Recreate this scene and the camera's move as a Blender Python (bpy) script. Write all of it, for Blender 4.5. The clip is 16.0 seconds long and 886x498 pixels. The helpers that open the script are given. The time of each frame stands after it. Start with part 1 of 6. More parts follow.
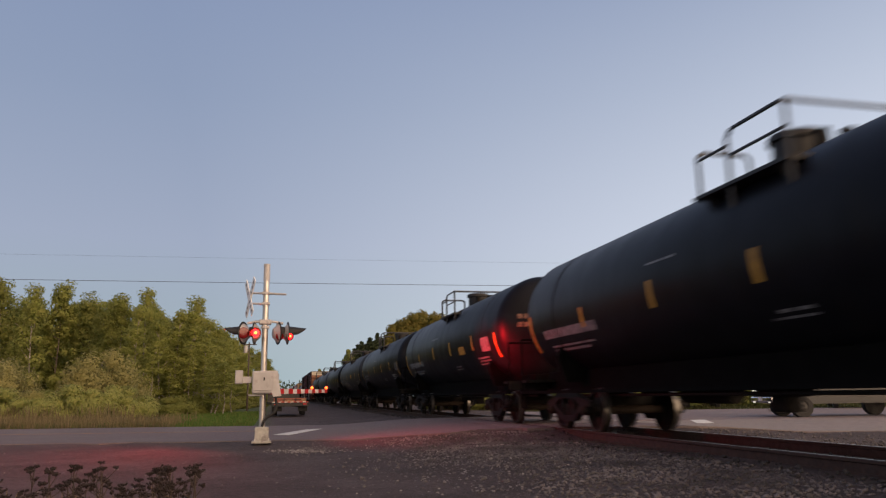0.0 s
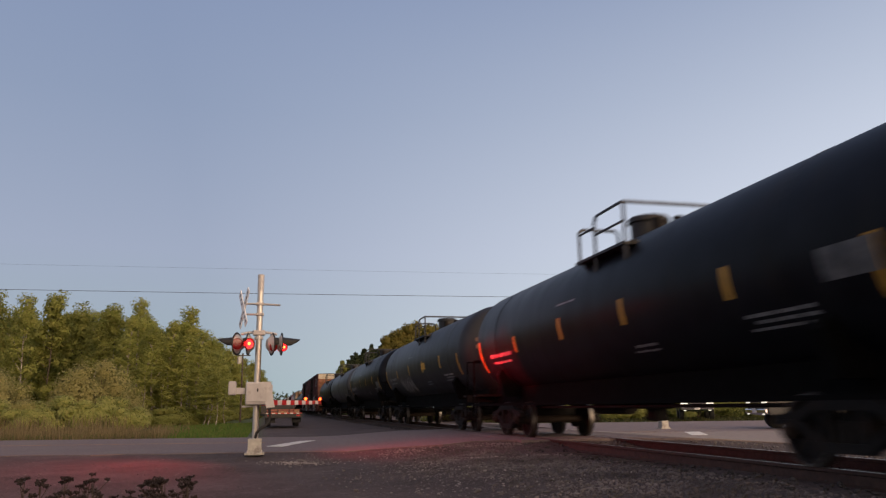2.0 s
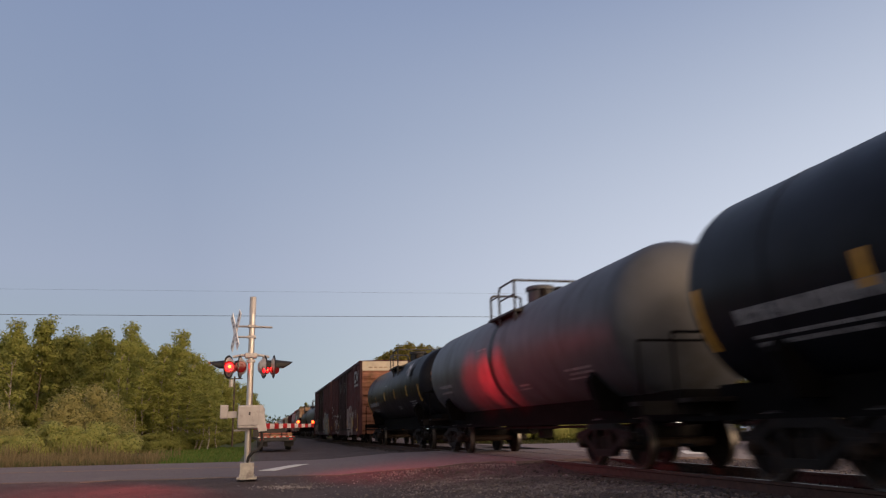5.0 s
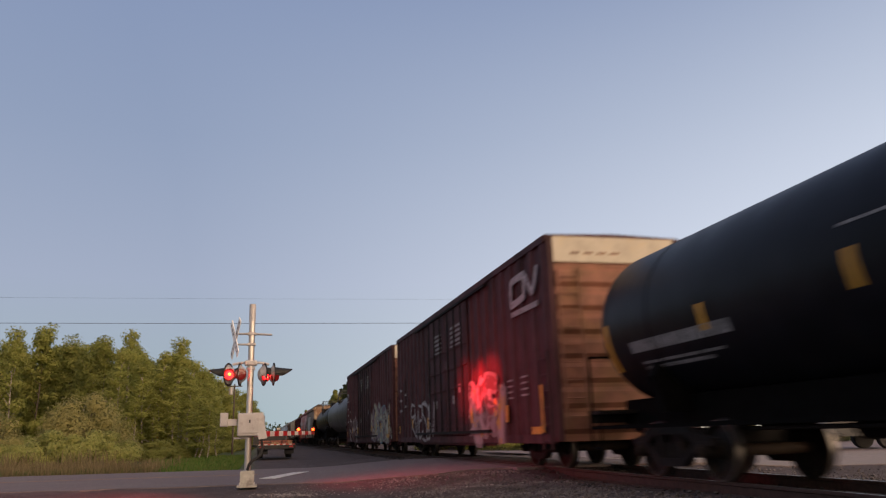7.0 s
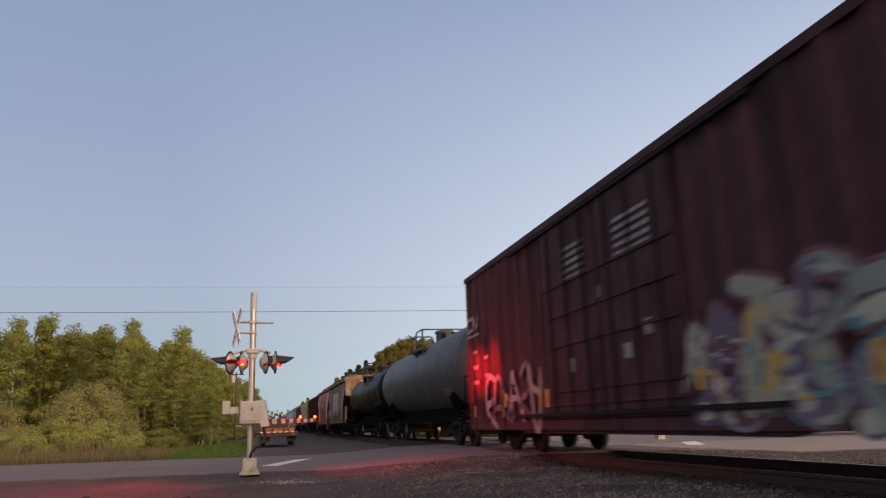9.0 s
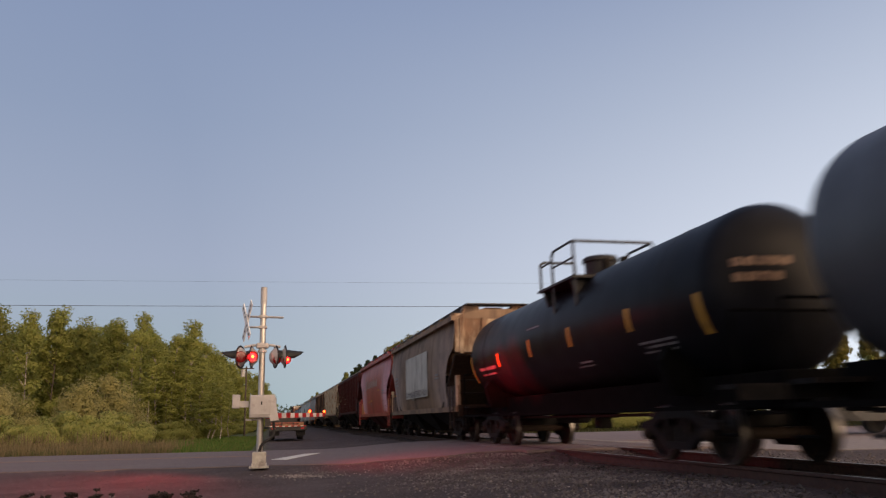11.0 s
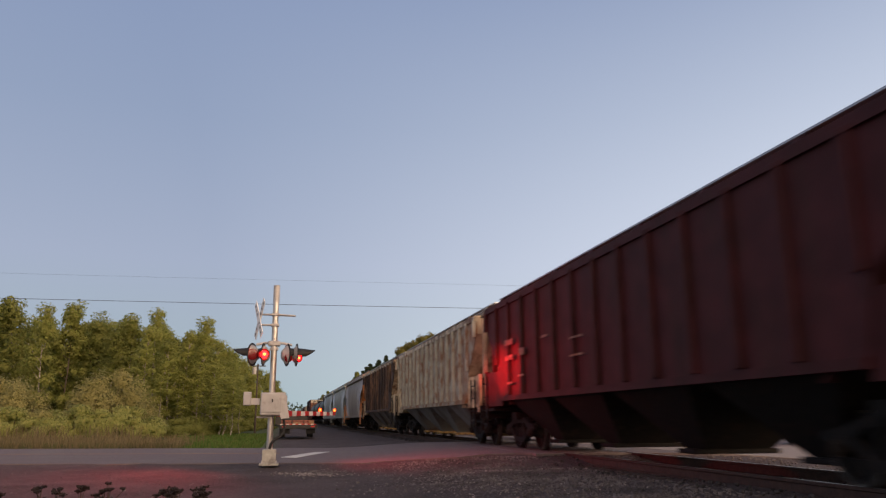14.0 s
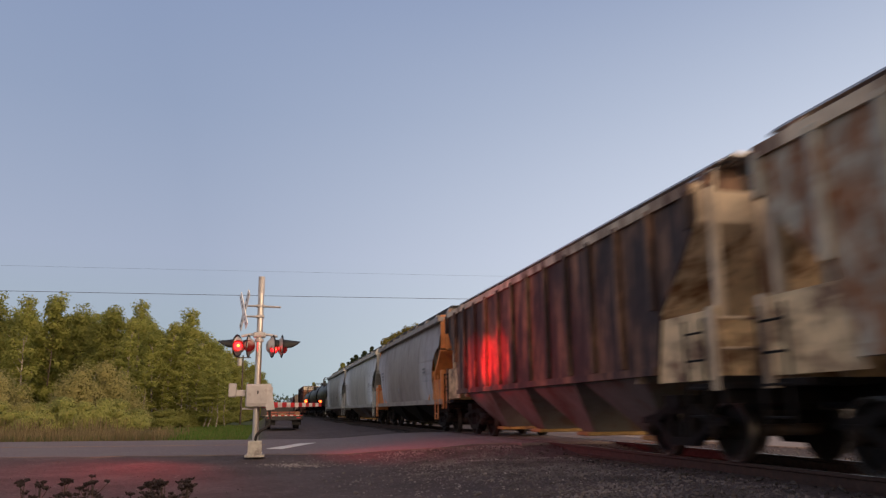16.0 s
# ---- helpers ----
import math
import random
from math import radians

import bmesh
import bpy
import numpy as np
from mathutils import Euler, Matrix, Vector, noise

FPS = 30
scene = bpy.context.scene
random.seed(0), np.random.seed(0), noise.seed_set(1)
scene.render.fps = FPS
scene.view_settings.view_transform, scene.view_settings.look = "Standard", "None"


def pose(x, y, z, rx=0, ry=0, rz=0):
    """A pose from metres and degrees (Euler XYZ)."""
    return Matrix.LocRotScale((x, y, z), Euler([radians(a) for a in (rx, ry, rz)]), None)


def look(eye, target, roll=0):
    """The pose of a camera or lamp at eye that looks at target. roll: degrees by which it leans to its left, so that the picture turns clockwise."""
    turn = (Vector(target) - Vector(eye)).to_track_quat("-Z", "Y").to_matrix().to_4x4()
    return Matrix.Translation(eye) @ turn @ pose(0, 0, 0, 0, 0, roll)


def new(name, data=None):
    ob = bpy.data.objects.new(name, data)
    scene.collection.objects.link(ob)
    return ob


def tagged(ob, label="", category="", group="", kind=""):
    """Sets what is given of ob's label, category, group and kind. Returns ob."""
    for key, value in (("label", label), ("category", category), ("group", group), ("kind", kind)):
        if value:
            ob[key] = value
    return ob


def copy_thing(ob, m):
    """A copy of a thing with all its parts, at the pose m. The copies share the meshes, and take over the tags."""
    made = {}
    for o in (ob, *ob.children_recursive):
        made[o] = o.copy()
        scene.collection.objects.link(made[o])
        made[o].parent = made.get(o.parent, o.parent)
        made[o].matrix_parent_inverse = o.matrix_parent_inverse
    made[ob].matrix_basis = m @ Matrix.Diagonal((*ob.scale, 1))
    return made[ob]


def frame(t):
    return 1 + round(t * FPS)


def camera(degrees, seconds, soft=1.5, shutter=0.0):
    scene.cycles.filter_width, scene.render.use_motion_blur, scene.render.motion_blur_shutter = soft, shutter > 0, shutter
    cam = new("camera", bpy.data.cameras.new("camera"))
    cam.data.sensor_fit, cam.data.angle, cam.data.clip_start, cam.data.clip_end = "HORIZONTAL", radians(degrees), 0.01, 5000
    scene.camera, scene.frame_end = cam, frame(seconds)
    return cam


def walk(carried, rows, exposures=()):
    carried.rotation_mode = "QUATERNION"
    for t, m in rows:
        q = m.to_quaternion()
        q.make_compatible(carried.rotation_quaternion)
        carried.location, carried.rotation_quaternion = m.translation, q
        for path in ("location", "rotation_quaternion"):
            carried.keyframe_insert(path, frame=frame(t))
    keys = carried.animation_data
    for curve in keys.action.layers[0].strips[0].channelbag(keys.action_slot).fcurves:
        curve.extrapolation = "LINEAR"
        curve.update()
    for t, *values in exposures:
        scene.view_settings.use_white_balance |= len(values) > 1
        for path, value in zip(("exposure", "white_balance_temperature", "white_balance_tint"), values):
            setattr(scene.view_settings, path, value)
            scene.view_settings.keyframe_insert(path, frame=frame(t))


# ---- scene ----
# World: the railway runs along +Y, the road level is z = 0.
EYE = (0.0, 0.0, 0.95)
cam = camera(62.0, 16.0, soft=1.25, shutter=0.5)
# seconds, heading, tilt, lean
TURNS = [
    (0.0, -12.74, 101.25, 0.84),
    (0.5, -12.76, 101.39, 0.65),
    (1.0, -12.99, 101.65, 0.70),
    (1.5, -13.14, 101.94, 0.81),
    (2.0, -13.18, 102.10, 0.77),
    (2.5, -13.27, 102.16, 0.65),
    (3.0, -13.35, 102.29, 0.57),
    (3.5, -13.47, 102.57, 0.80),
    (4.0, -13.50, 102.92, 1.12),
    (6.5, -13.72, 104.29, 1.62),
    (7.0, -13.61, 104.17, 1.72),
    (7.5, -13.51, 103.95, 1.67),
    (8.0, -13.42, 103.68, 1.68),
    (8.5, -13.41, 103.42, 1.82),
    (9.0, -13.50, 103.21, 1.98),
    (11.5, -12.58, 102.91, 1.14),
    (12.0, -12.39, 102.90, 0.77),
    (12.5, -12.26, 102.81, 0.54),
    (13.0, -12.22, 102.71, 0.46),
    (13.5, -12.18, 102.81, 0.28),
    (14.0, -12.09, 103.02, 0.27),
    (14.5, -12.10, 103.23, 0.21),
    (15.0, -12.29, 103.07, 0.29),
    (15.5, -12.71, 102.62, 0.45),
    (16.0, -13.16, 102.30, 0.62),
]
walk(cam, [(t, pose(*EYE, tilt, lean, yaw)) for t, yaw, tilt, lean in TURNS],
     exposures=[(0.0, 0.0), (4.0, 0.0), (6.5, 0.0), (7.0, 0.05), (9.0, 0.18), (11.4, 0.0), (12.0, 0.09), (12.5, 0.12), (13.0, 0.22), (13.5, 0.09), (14.5, 0.1), (15.0, 0.12), (15.5, 0.04), (16.0, 0.09)])

# ---- light: dusk sky, the afterglow behind the camera, red flashers ----
GLOW = Vector((1.0, -0.55, 0.0)).normalized()


def make_world():
    w = bpy.data.worlds.new("dusk_sky")
    scene.world = w
    w.use_nodes = True
    nt = w.node_tree
    nt.nodes.clear()
    N, L = nt.nodes.new, nt.links.new
    co = N("ShaderNodeTexCoord")
    sep = N("ShaderNodeSeparateXYZ")
    L(co.outputs["Generated"], sep.inputs[0])
    ramp = N("ShaderNodeValToRGB")
    L(sep.outputs["Z"], ramp.inputs[0])
    stops = [(0.0, (0.33, 0.43, 0.46)), (0.06, (0.36, 0.44, 0.49)), (0.2, (0.355, 0.41, 0.54)),
             (0.38, (0.275, 0.34, 0.487)), (0.6, (0.215, 0.28, 0.45)), (1.0, (0.14, 0.20, 0.36))]
    e = ramp.color_ramp.elements
    while len(e) < len(stops):
        e.new(0.5)
    for k, (p, c) in zip(e, stops):
        k.position, k.color = p, (*c, 1)
    dot = N("ShaderNodeVectorMath")
    dot.operation = "DOT_PRODUCT"
    dot.inputs[1].default_value = GLOW
    L(co.outputs["Generated"], dot.inputs[0])
    side = N("ShaderNodeMapRange")
    side.inputs[1].default_value, side.inputs[2].default_value = -0.55, 0.45
    L(dot.outputs["Value"], side.inputs[0])
    low = N("ShaderNodeMapRange")
    low.inputs[1].default_value, low.inputs[2].default_value = 0.60, 0.0
    L(sep.outputs["Z"], low.inputs[0])
    mul = N("ShaderNodeMath")
    mul.operation = "MULTIPLY"
    L(side.outputs[0], mul.inputs[0])
    L(low.outputs[0], mul.inputs[1])
    mix = N("ShaderNodeMixRGB")
    mix.inputs[2].default_value = (0.97, 1.02, 1.12, 1)
    L(mul.outputs[0], mix.inputs[0])
    L(ramp.outputs[0], mix.inputs[1])
    dot2 = N("ShaderNodeVectorMath")
    dot2.operation = "DOT_PRODUCT"
    dot2.inputs[1].default_value = Vector((0.25, -1.0, 0.12)).normalized()
    L(co.outputs["Generated"], dot2.inputs[0])
    warm = N("ShaderNodeMapRange")
    warm.inputs[1].default_value, warm.inputs[2].default_value = -0.05, 0.9
    L(dot2.outputs["Value"], warm.inputs[0])
    mix2 = N("ShaderNodeMixRGB")
    mix2.inputs[2].default_value = (1.32, 0.97, 0.72, 1)
    L(warm.outputs[0], mix2.inputs[0])
    L(mix.outputs[0], mix2.inputs[1])
    bg = N("ShaderNodeBackground")
    bg.inputs[1].default_value = 1.0
    L(mix2.outputs[0], bg.inputs[0])
    out = N("ShaderNodeOutputWorld")
    L(bg.outputs[0], out.inputs[0])


make_world()

sun = new("afterglow_sun", bpy.data.lights.new("afterglow_sun", "SUN"))
sun.data.energy, sun.data.angle, sun.data.color = 3.6, radians(60), (1.0, 0.68, 0.43)
sun.matrix_basis = look((0, 0, 0), (-0.55, 0.83, -0.16))


def red_spot(eye, target, watts, size):
    ob = new("flasher_beam", bpy.data.lights.new("flasher_beam", "SPOT"))
    ob.data.energy, ob.data.color, ob.data.spot_size, ob.data.spot_blend = watts, (1.0, 0.012, 0.02), radians(size), 1.0
    ob.data.shadow_soft_size = 0.12
    ob.matrix_basis = look(eye, target)


for aim, watts, size in ((17.8, 4200, 20), (18.9, 9500, 17), (20.2, 4200, 20)):
    red_spot((0.62, 17.1, 2.40), (5.65, aim, 2.2), watts, size)
red_spot((0.62, 17.1, 2.38), (5.2, 17.4, 0.4), 480, 130)
red_spot((-1.1, 17.4, 2.38), (-9.0, 11.5, 0.0), 950, 140)

# ---- materials ----
def mat(name, base, rough=0.6, metal=0.0, vary=0.25, scale=3.0, other=None, amount=0.5, oscale=1.2, bump=0.15,
        bscale=40.0, stretch=(1, 1, 1), emit=None, spec=0.5, streak=None):
    """A procedural surface: base colour with fine grain, a second colour in patches, streaks down the sides, fine relief."""
    m = bpy.data.materials.new(name)
    m.use_nodes = True
    nt = m.node_tree
    N, L = nt.nodes.new, nt.links.new
    b = nt.nodes["Principled BSDF"]
    b.inputs["Roughness"].default_value, b.inputs["Metallic"].default_value = rough, metal
    b.inputs["Specular IOR Level"].default_value = spec
    co = N("ShaderNodeTexCoord")
    mp = N("ShaderNodeMapping")
    mp.inputs["Scale"].default_value = stretch
    L(co.outputs["Object"], mp.inputs[0])
    n1 = N("ShaderNodeTexNoise")
    n1.inputs["Scale"].default_value, n1.inputs["Detail"].default_value = scale, 6
    L(mp.outputs[0], n1.inputs[0])
    r1 = N("ShaderNodeMapRange")
    r1.inputs[1].default_value, r1.inputs[2].default_value = 0.3, 0.7
    r1.inputs[3].default_value, r1.inputs[4].default_value = 1 - vary, 1 + vary
    L(n1.outputs[0], r1.inputs[0])
    info = N("ShaderNodeObjectInfo")
    r2 = N("ShaderNodeMapRange")
    r2.inputs[3].default_value, r2.inputs[4].default_value = 0.9, 1.1
    L(info.outputs["Random"], r2.inputs[0])
    mm = N("ShaderNodeMath")
    mm.operation = "MULTIPLY"
    L(r1.outputs[0], mm.inputs[0])
    L(r2.outputs[0], mm.inputs[1])
    col = N("ShaderNodeMixRGB")
    col.inputs[1].default_value = (*base, 1)
    col.inputs[2].default_value = (*(other or base), 1)
    n2 = N("ShaderNodeTexNoise")
    n2.inputs["Scale"].default_value, n2.inputs["Detail"].default_value, n2.inputs["Roughness"].default_value = oscale, 8, 0.65
    if streak:
        mp2 = N("ShaderNodeMapping")
        mp2.inputs["Scale"].default_value = streak
        L(co.outputs["Object"], mp2.inputs[0])
        L(mp2.outputs[0], n2.inputs[0])
    else:
        L(mp.outputs[0], n2.inputs[0])
    r3 = N("ShaderNodeMapRange")
    r3.inputs[1].default_value, r3.inputs[2].default_value = 0.62 - 0.25 * amount, 0.72 - 0.2 * amount
    r3.inputs[4].default_value = min(1.0, 0.4 + amount) if other else 0.0
    L(n2.outputs[0], r3.inputs[0])
    L(r3.outputs[0], col.inputs[0])
    fin = N("ShaderNodeVectorMath")
    fin.operation = "SCALE"
    L(col.outputs[0], fin.inputs[0])
    L(mm.outputs[0], fin.inputs["Scale"])
    L(fin.outputs[0], b.inputs["Base Color"])
    rr = N("ShaderNodeMapRange")
    rr.inputs[3].default_value, rr.inputs[4].default_value = max(0.05, rough - 0.12), min(1, rough + 0.12)
    L(n2.outputs[0], rr.inputs[0])
    L(rr.outputs[0], b.inputs["Roughness"])
    if bump:
        n3 = N("ShaderNodeTexNoise")
        n3.inputs["Scale"].default_value, n3.inputs["Detail"].default_value = bscale, 4
        L(mp.outputs[0], n3.inputs[0])
        bp = N("ShaderNodeBump")
        bp.inputs["Strength"].default_value, bp.inputs["Distance"].default_value = bump, 0.02
        L(n3.outputs[0], bp.inputs["Height"])
        L(bp.outputs[0], b.inputs["Normal"])
    if emit:
        b.inputs["Emission Color"].default_value = (*emit[:3], 1)
        b.inputs["Emission Strength"].default_value = emit[3]
    return m


M = {}
M["asphalt"] = mat("asphalt", (0.147, 0.114, 0.116), 0.85, vary=0.22, scale=9, other=(0.165, 0.137, 0.134), amount=0.5, oscale=0.5, bump=0.5, bscale=60)
M["asphalt_pale"] = mat("asphalt_pale", (0.215, 0.18, 0.165), 0.85, vary=0.2, scale=6, other=(0.20, 0.17, 0.16), amount=0.5, oscale=0.6, bump=0.4, bscale=60)
M["grass"] = mat("grass", (0.06, 0.11, 0.022), 0.9, vary=0.35, scale=5, other=(0.10, 0.11, 0.035), amount=0.5, oscale=0.15, bump=0.8, bscale=12)
M["stone"] = mat("stone", (0.23, 0.215, 0.21), 0.9, vary=0.5, scale=1.1, other=(0.10, 0.09, 0.085), amount=0.6, oscale=0.9, bump=0.4, bscale=30)
M["line_white"] = mat("line_white", (0.62, 0.62, 0.60), 0.8, vary=0.2, scale=12, other=(0.3, 0.29, 0.28), amount=0.35, oscale=6)
M["line_yellow"] = mat("line_yellow", (0.30, 0.17, 0.085), 0.8, vary=0.2, scale=12, other=(0.2, 0.14, 0.10), amount=0.4, oscale=4)
M["rail"] = mat("rail_rust", (0.05, 0.026, 0.02), 0.75, 0.2, vary=0.3, scale=14, other=(0.05, 0.03, 0.025), oscale=3)
M["rail_head"] = mat("rail_head_steel", (0.20, 0.19, 0.19), 0.38, 1.0, vary=0.1, scale=20, stretch=(1, 0.05, 1))
M["tie"] = mat("tie_wood", (0.06, 0.045, 0.038), 0.9, vary=0.4, scale=8, stretch=(0.3, 3, 1), other=(0.10, 0.09, 0.08), oscale=3, bump=0.5)
M["black"] = mat("tank_black", (0.0078, 0.0086, 0.0120), 0.40, vary=0.3, scale=2, other=(0.014, 0.013, 0.0135), amount=0.25, oscale=1.0, streak=(0.8, 1.6, 0.5), bump=0.05, spec=0.10)
M["charcoal"] = mat("tank_charcoal", (0.014, 0.0155, 0.020), 0.5, spec=0.42, vary=0.25, scale=2, other=(0.022, 0.021, 0.021), amount=0.4, streak=(0.8, 1.4, 0.4), bump=0.05)
M["tank_grey"] = mat("tank_grey", (0.052, 0.057, 0.067), 0.5, vary=0.2, scale=2, other=(0.032, 0.032, 0.034), amount=0.4, streak=(0.8, 1.5, 0.4), bump=0.05)
M["sign_faded"] = mat("faded_white_paint", (0.37, 0.28, 0.27), 0.6, vary=0.2, scale=5, other=(0.33, 0.12, 0.10), amount=0.5, oscale=4)
M["iron"] = mat("running_gear_iron", (0.008, 0.007, 0.0068), 0.8, 0.1, vary=0.4, scale=9, spec=0.25, other=(0.022, 0.014, 0.011), amount=0.4, oscale=4)
M["wheel"] = mat("wheel_steel", (0.013, 0.011, 0.0105), 0.65, 0.2, spec=0.25, vary=0.3, scale=8, other=(0.03, 0.02, 0.014), oscale=4)
M["tread"] = mat("wheel_tread", (0.13, 0.125, 0.12), 0.36, 0.9, vary=0.1, scale=10)
M["axle"] = mat("axle_brown", (0.022, 0.015, 0.011), 0.75, 0.0, spec=0.2, vary=0.3, scale=10)
M["stencil_tan"] = mat("stencil_faded_tan", (0.20, 0.12, 0.075), 0.6, vary=0.35, scale=8, other=(0.08, 0.04, 0.03), amount=0.55, oscale=6)
M["placard_dim"] = mat("dim_placard", (0.10, 0.10, 0.105), 0.6, vary=0.4, scale=5, other=(0.035, 0.035, 0.04), amount=0.6, oscale=3)
M["yellow"] = mat("reflector_yellow", (0.50, 0.26, 0.03), 0.5, vary=0.25, scale=6, other=(0.22, 0.12, 0.03), amount=0.3, oscale=5)
M["stencil"] = mat("stencil_white", (0.25, 0.25, 0.26), 0.6, vary=0.3, scale=9, other=(0.08, 0.08, 0.085), amount=0.5, oscale=7)
M["rail_grey"] = mat("handrail_grey", (0.04, 0.042, 0.047), 0.55, 0.3, vary=0.2, scale=8)
M["boxcar"] = mat("boxcar_maroon", (0.057, 0.0240, 0.0285), 0.7, spec=0.2, vary=0.25, scale=2.5, other=(0.024, 0.0115, 0.0125), amount=0.5, streak=(1, 1.5, 0.25), bump=0.12)
# rusty maroon brightened to orange-brown: low sun on the ends is coloured in
M["boxcar_end"] = mat("boxcar_end_sunlit_rust", (0.19, 0.078, 0.05), 0.7, vary=0.25, scale=3, other=(0.15, 0.075, 0.035), amount=0.5, oscale=0.8, bump=0.15)
M["band_white"] = mat("end_band_white", (0.44, 0.40, 0.33), 0.6, vary=0.15, scale=4, other=(0.4, 0.33, 0.22), amount=0.3, oscale=2)
M["hop_cream"] = mat("hopper_cream", (0.60, 0.49, 0.35), 0.6, vary=0.25, scale=3, other=(0.17, 0.09, 0.05), amount=0.62, streak=(1.2, 1.6, 0.3), bump=0.1)
M["hop_taupe"] = mat("hopper_taupe", (0.215, 0.146, 0.100), 0.65, spec=0.3, vary=0.2, scale=2, other=(0.09, 0.062, 0.05), amount=0.5, streak=(1, 1.2, 0.2), bump=0.08)
M["hop_red"] = mat("hopper_red", (0.33, 0.055, 0.046), 0.45, vary=0.12, scale=2, other=(0.22, 0.045, 0.04), amount=0.5, streak=(1, 1.0, 0.2), bump=0.06)
M["hop_orange"] = mat("hopper_end_orange", (0.60, 0.24, 0.08), 0.55, vary=0.2, scale=3, other=(0.3, 0.09, 0.05), amount=0.4, oscale=1.5)
M["hop_brown"] = mat("hopper_brown", (0.056, 0.0140, 0.0155), 0.68, spec=0.2, vary=0.25, scale=2.5, other=(0.045, 0.018, 0.016), amount=0.5, streak=(1, 1.8, 0.2), bump=0.1)
M["hop_rusty"] = mat("hopper_rusty_white", (0.38, 0.345, 0.27), 0.7, vary=0.25, scale=3.5, other=(0.25, 0.11, 0.045), amount=0.78, oscale=2.6, streak=(1.3, 1.3, 0.75), bump=0.2)
M["hop_post"] = mat("weathered_grey_post", (0.44, 0.42, 0.35), 0.65, vary=0.2, scale=4, other=(0.26, 0.13, 0.07), amount=0.45, oscale=3.0, streak=(1, 1, 0.6))
# stained cream made lighter: sunlight on the lower ends lies in the colour
M["hop_cream_lit"] = mat("stained_sunlit_cream", (0.72, 0.54, 0.31), 0.6, vary=0.25, scale=4, other=(0.20, 0.11, 0.06), amount=0.6, oscale=1.9, bump=0.08)
M["gate_tan"] = mat("rusty_yellow_gate", (0.32, 0.20, 0.06), 0.7, vary=0.3, scale=6, other=(0.10, 0.05, 0.03), amount=0.5, oscale=3)
M["hop_stained"] = mat("hopper_stained", (0.22, 0.12, 0.07), 0.7, vary=0.35, scale=3.5, other=(0.032, 0.018, 0.017), amount=0.95, oscale=1.7, streak=(1.4, 1.5, 0.28), bump=0.15)
M["hop_grey"] = mat("hopper_grey", (0.30, 0.265, 0.245), 0.55, vary=0.12, scale=2, other=(0.2, 0.17, 0.16), amount=0.5, streak=(1, 1, 0.2), bump=0.06)
M["hop_pale"] = mat("hopper_pale_grey", (0.40, 0.41, 0.39), 0.5, vary=0.12, scale=2, other=(0.25, 0.26, 0.27), amount=0.45, streak=(1, 1, 0.2), bump=0.06)
M["panel_grey"] = mat("faded_panel_grey", (0.40, 0.395, 0.37), 0.6, vary=0.15, scale=2, other=(0.17, 0.15, 0.135), amount=0.5, streak=(1, 1, 0.25), bump=0.06)
M["chute_grey"] = mat("chute_grey", (0.16, 0.155, 0.15), 0.65, vary=0.25, scale=3, other=(0.09, 0.06, 0.045), amount=0.5, oscale=1.5)
M["aluminium"] = mat("mast_aluminium", (0.55, 0.53, 0.51), 0.38, 0.85, vary=0.12, scale=6, stretch=(1, 1, 0.2), bump=0.03)
M["cabinet"] = mat("cabinet_grey_paint", (0.42, 0.41, 0.42), 0.5, 0.2, vary=0.1, scale=5, other=(0.3, 0.28, 0.28), amount=0.3, oscale=4)
M["concrete"] = mat("concrete", (0.45, 0.44, 0.41), 0.9, vary=0.2, scale=9, other=(0.22, 0.2, 0.19), amount=0.5, oscale=4, bump=0.4)
M["matte_black"] = mat("matte_black", (0.012, 0.012, 0.013), 0.6, vary=0.2, scale=9)
M["sign_white"] = mat("sign_white", (0.82, 0.80, 0.78), 0.5, vary=0.08, scale=8)
M["sign_red"] = mat("arm_red", (0.55, 0.02, 0.02), 0.45, vary=0.12, scale=9)
M["lens_dark"] = mat("lens_dark_red", (0.16, 0.01, 0.012), 0.15, vary=0.1, scale=9, bump=0)
M["lamp_on"] = mat("lamp_lit_red", (0.6, 0.02, 0.01), 0.3, vary=0, bump=0, emit=(1.0, 0.004, 0.006, 16.0))
M["lamp_core"] = mat("lamp_core", (0.8, 0.3, 0.1), 0.3, vary=0, bump=0, emit=(1.0, 0.10, 0.015, 11.0))
M["arm_glow"] = mat("arm_lamp_glow", (0.7, 0.1, 0.05), 0.3, vary=0, bump=0, emit=(1.0, 0.07, 0.008, 9.0))
# near-black base puts the shade beneath the tank cars into the paint
M["under_black"] = mat("shade_black_underframe", (0.004, 0.0038, 0.004), 0.95, vary=0.4, scale=5, spec=0.05)
M["rubber"] = mat("rubber", (0.02, 0.02, 0.021), 0.8, vary=0.25, scale=10)
M["chassis"] = mat("chassis_dark", (0.03, 0.029, 0.03), 0.6, vary=0.3, scale=6)
M["wood"] = mat("weathered_wood", (0.32, 0.18, 0.10), 0.8, vary=0.3, scale=6, stretch=(1, 6, 1), other=(0.2, 0.12, 0.07), oscale=2)
M["pallet_red"] = mat("red_timber", (0.34, 0.11, 0.075), 0.8, vary=0.3, scale=6, stretch=(6, 1, 1), other=(0.2, 0.09, 0.06), oscale=3)
M["car_paint"] = mat("car_paint_dark", (0.02, 0.022, 0.026), 0.2, 0.3, vary=0.1, scale=4, bump=0)
M["car_silver"] = mat("car_paint_silver", (0.3, 0.31, 0.33), 0.3, 0.6, vary=0.05, scale=4, bump=0)
M["chrome"] = mat("chrome", (0.7, 0.7, 0.72), 0.12, 1.0, vary=0.05, bump=0)
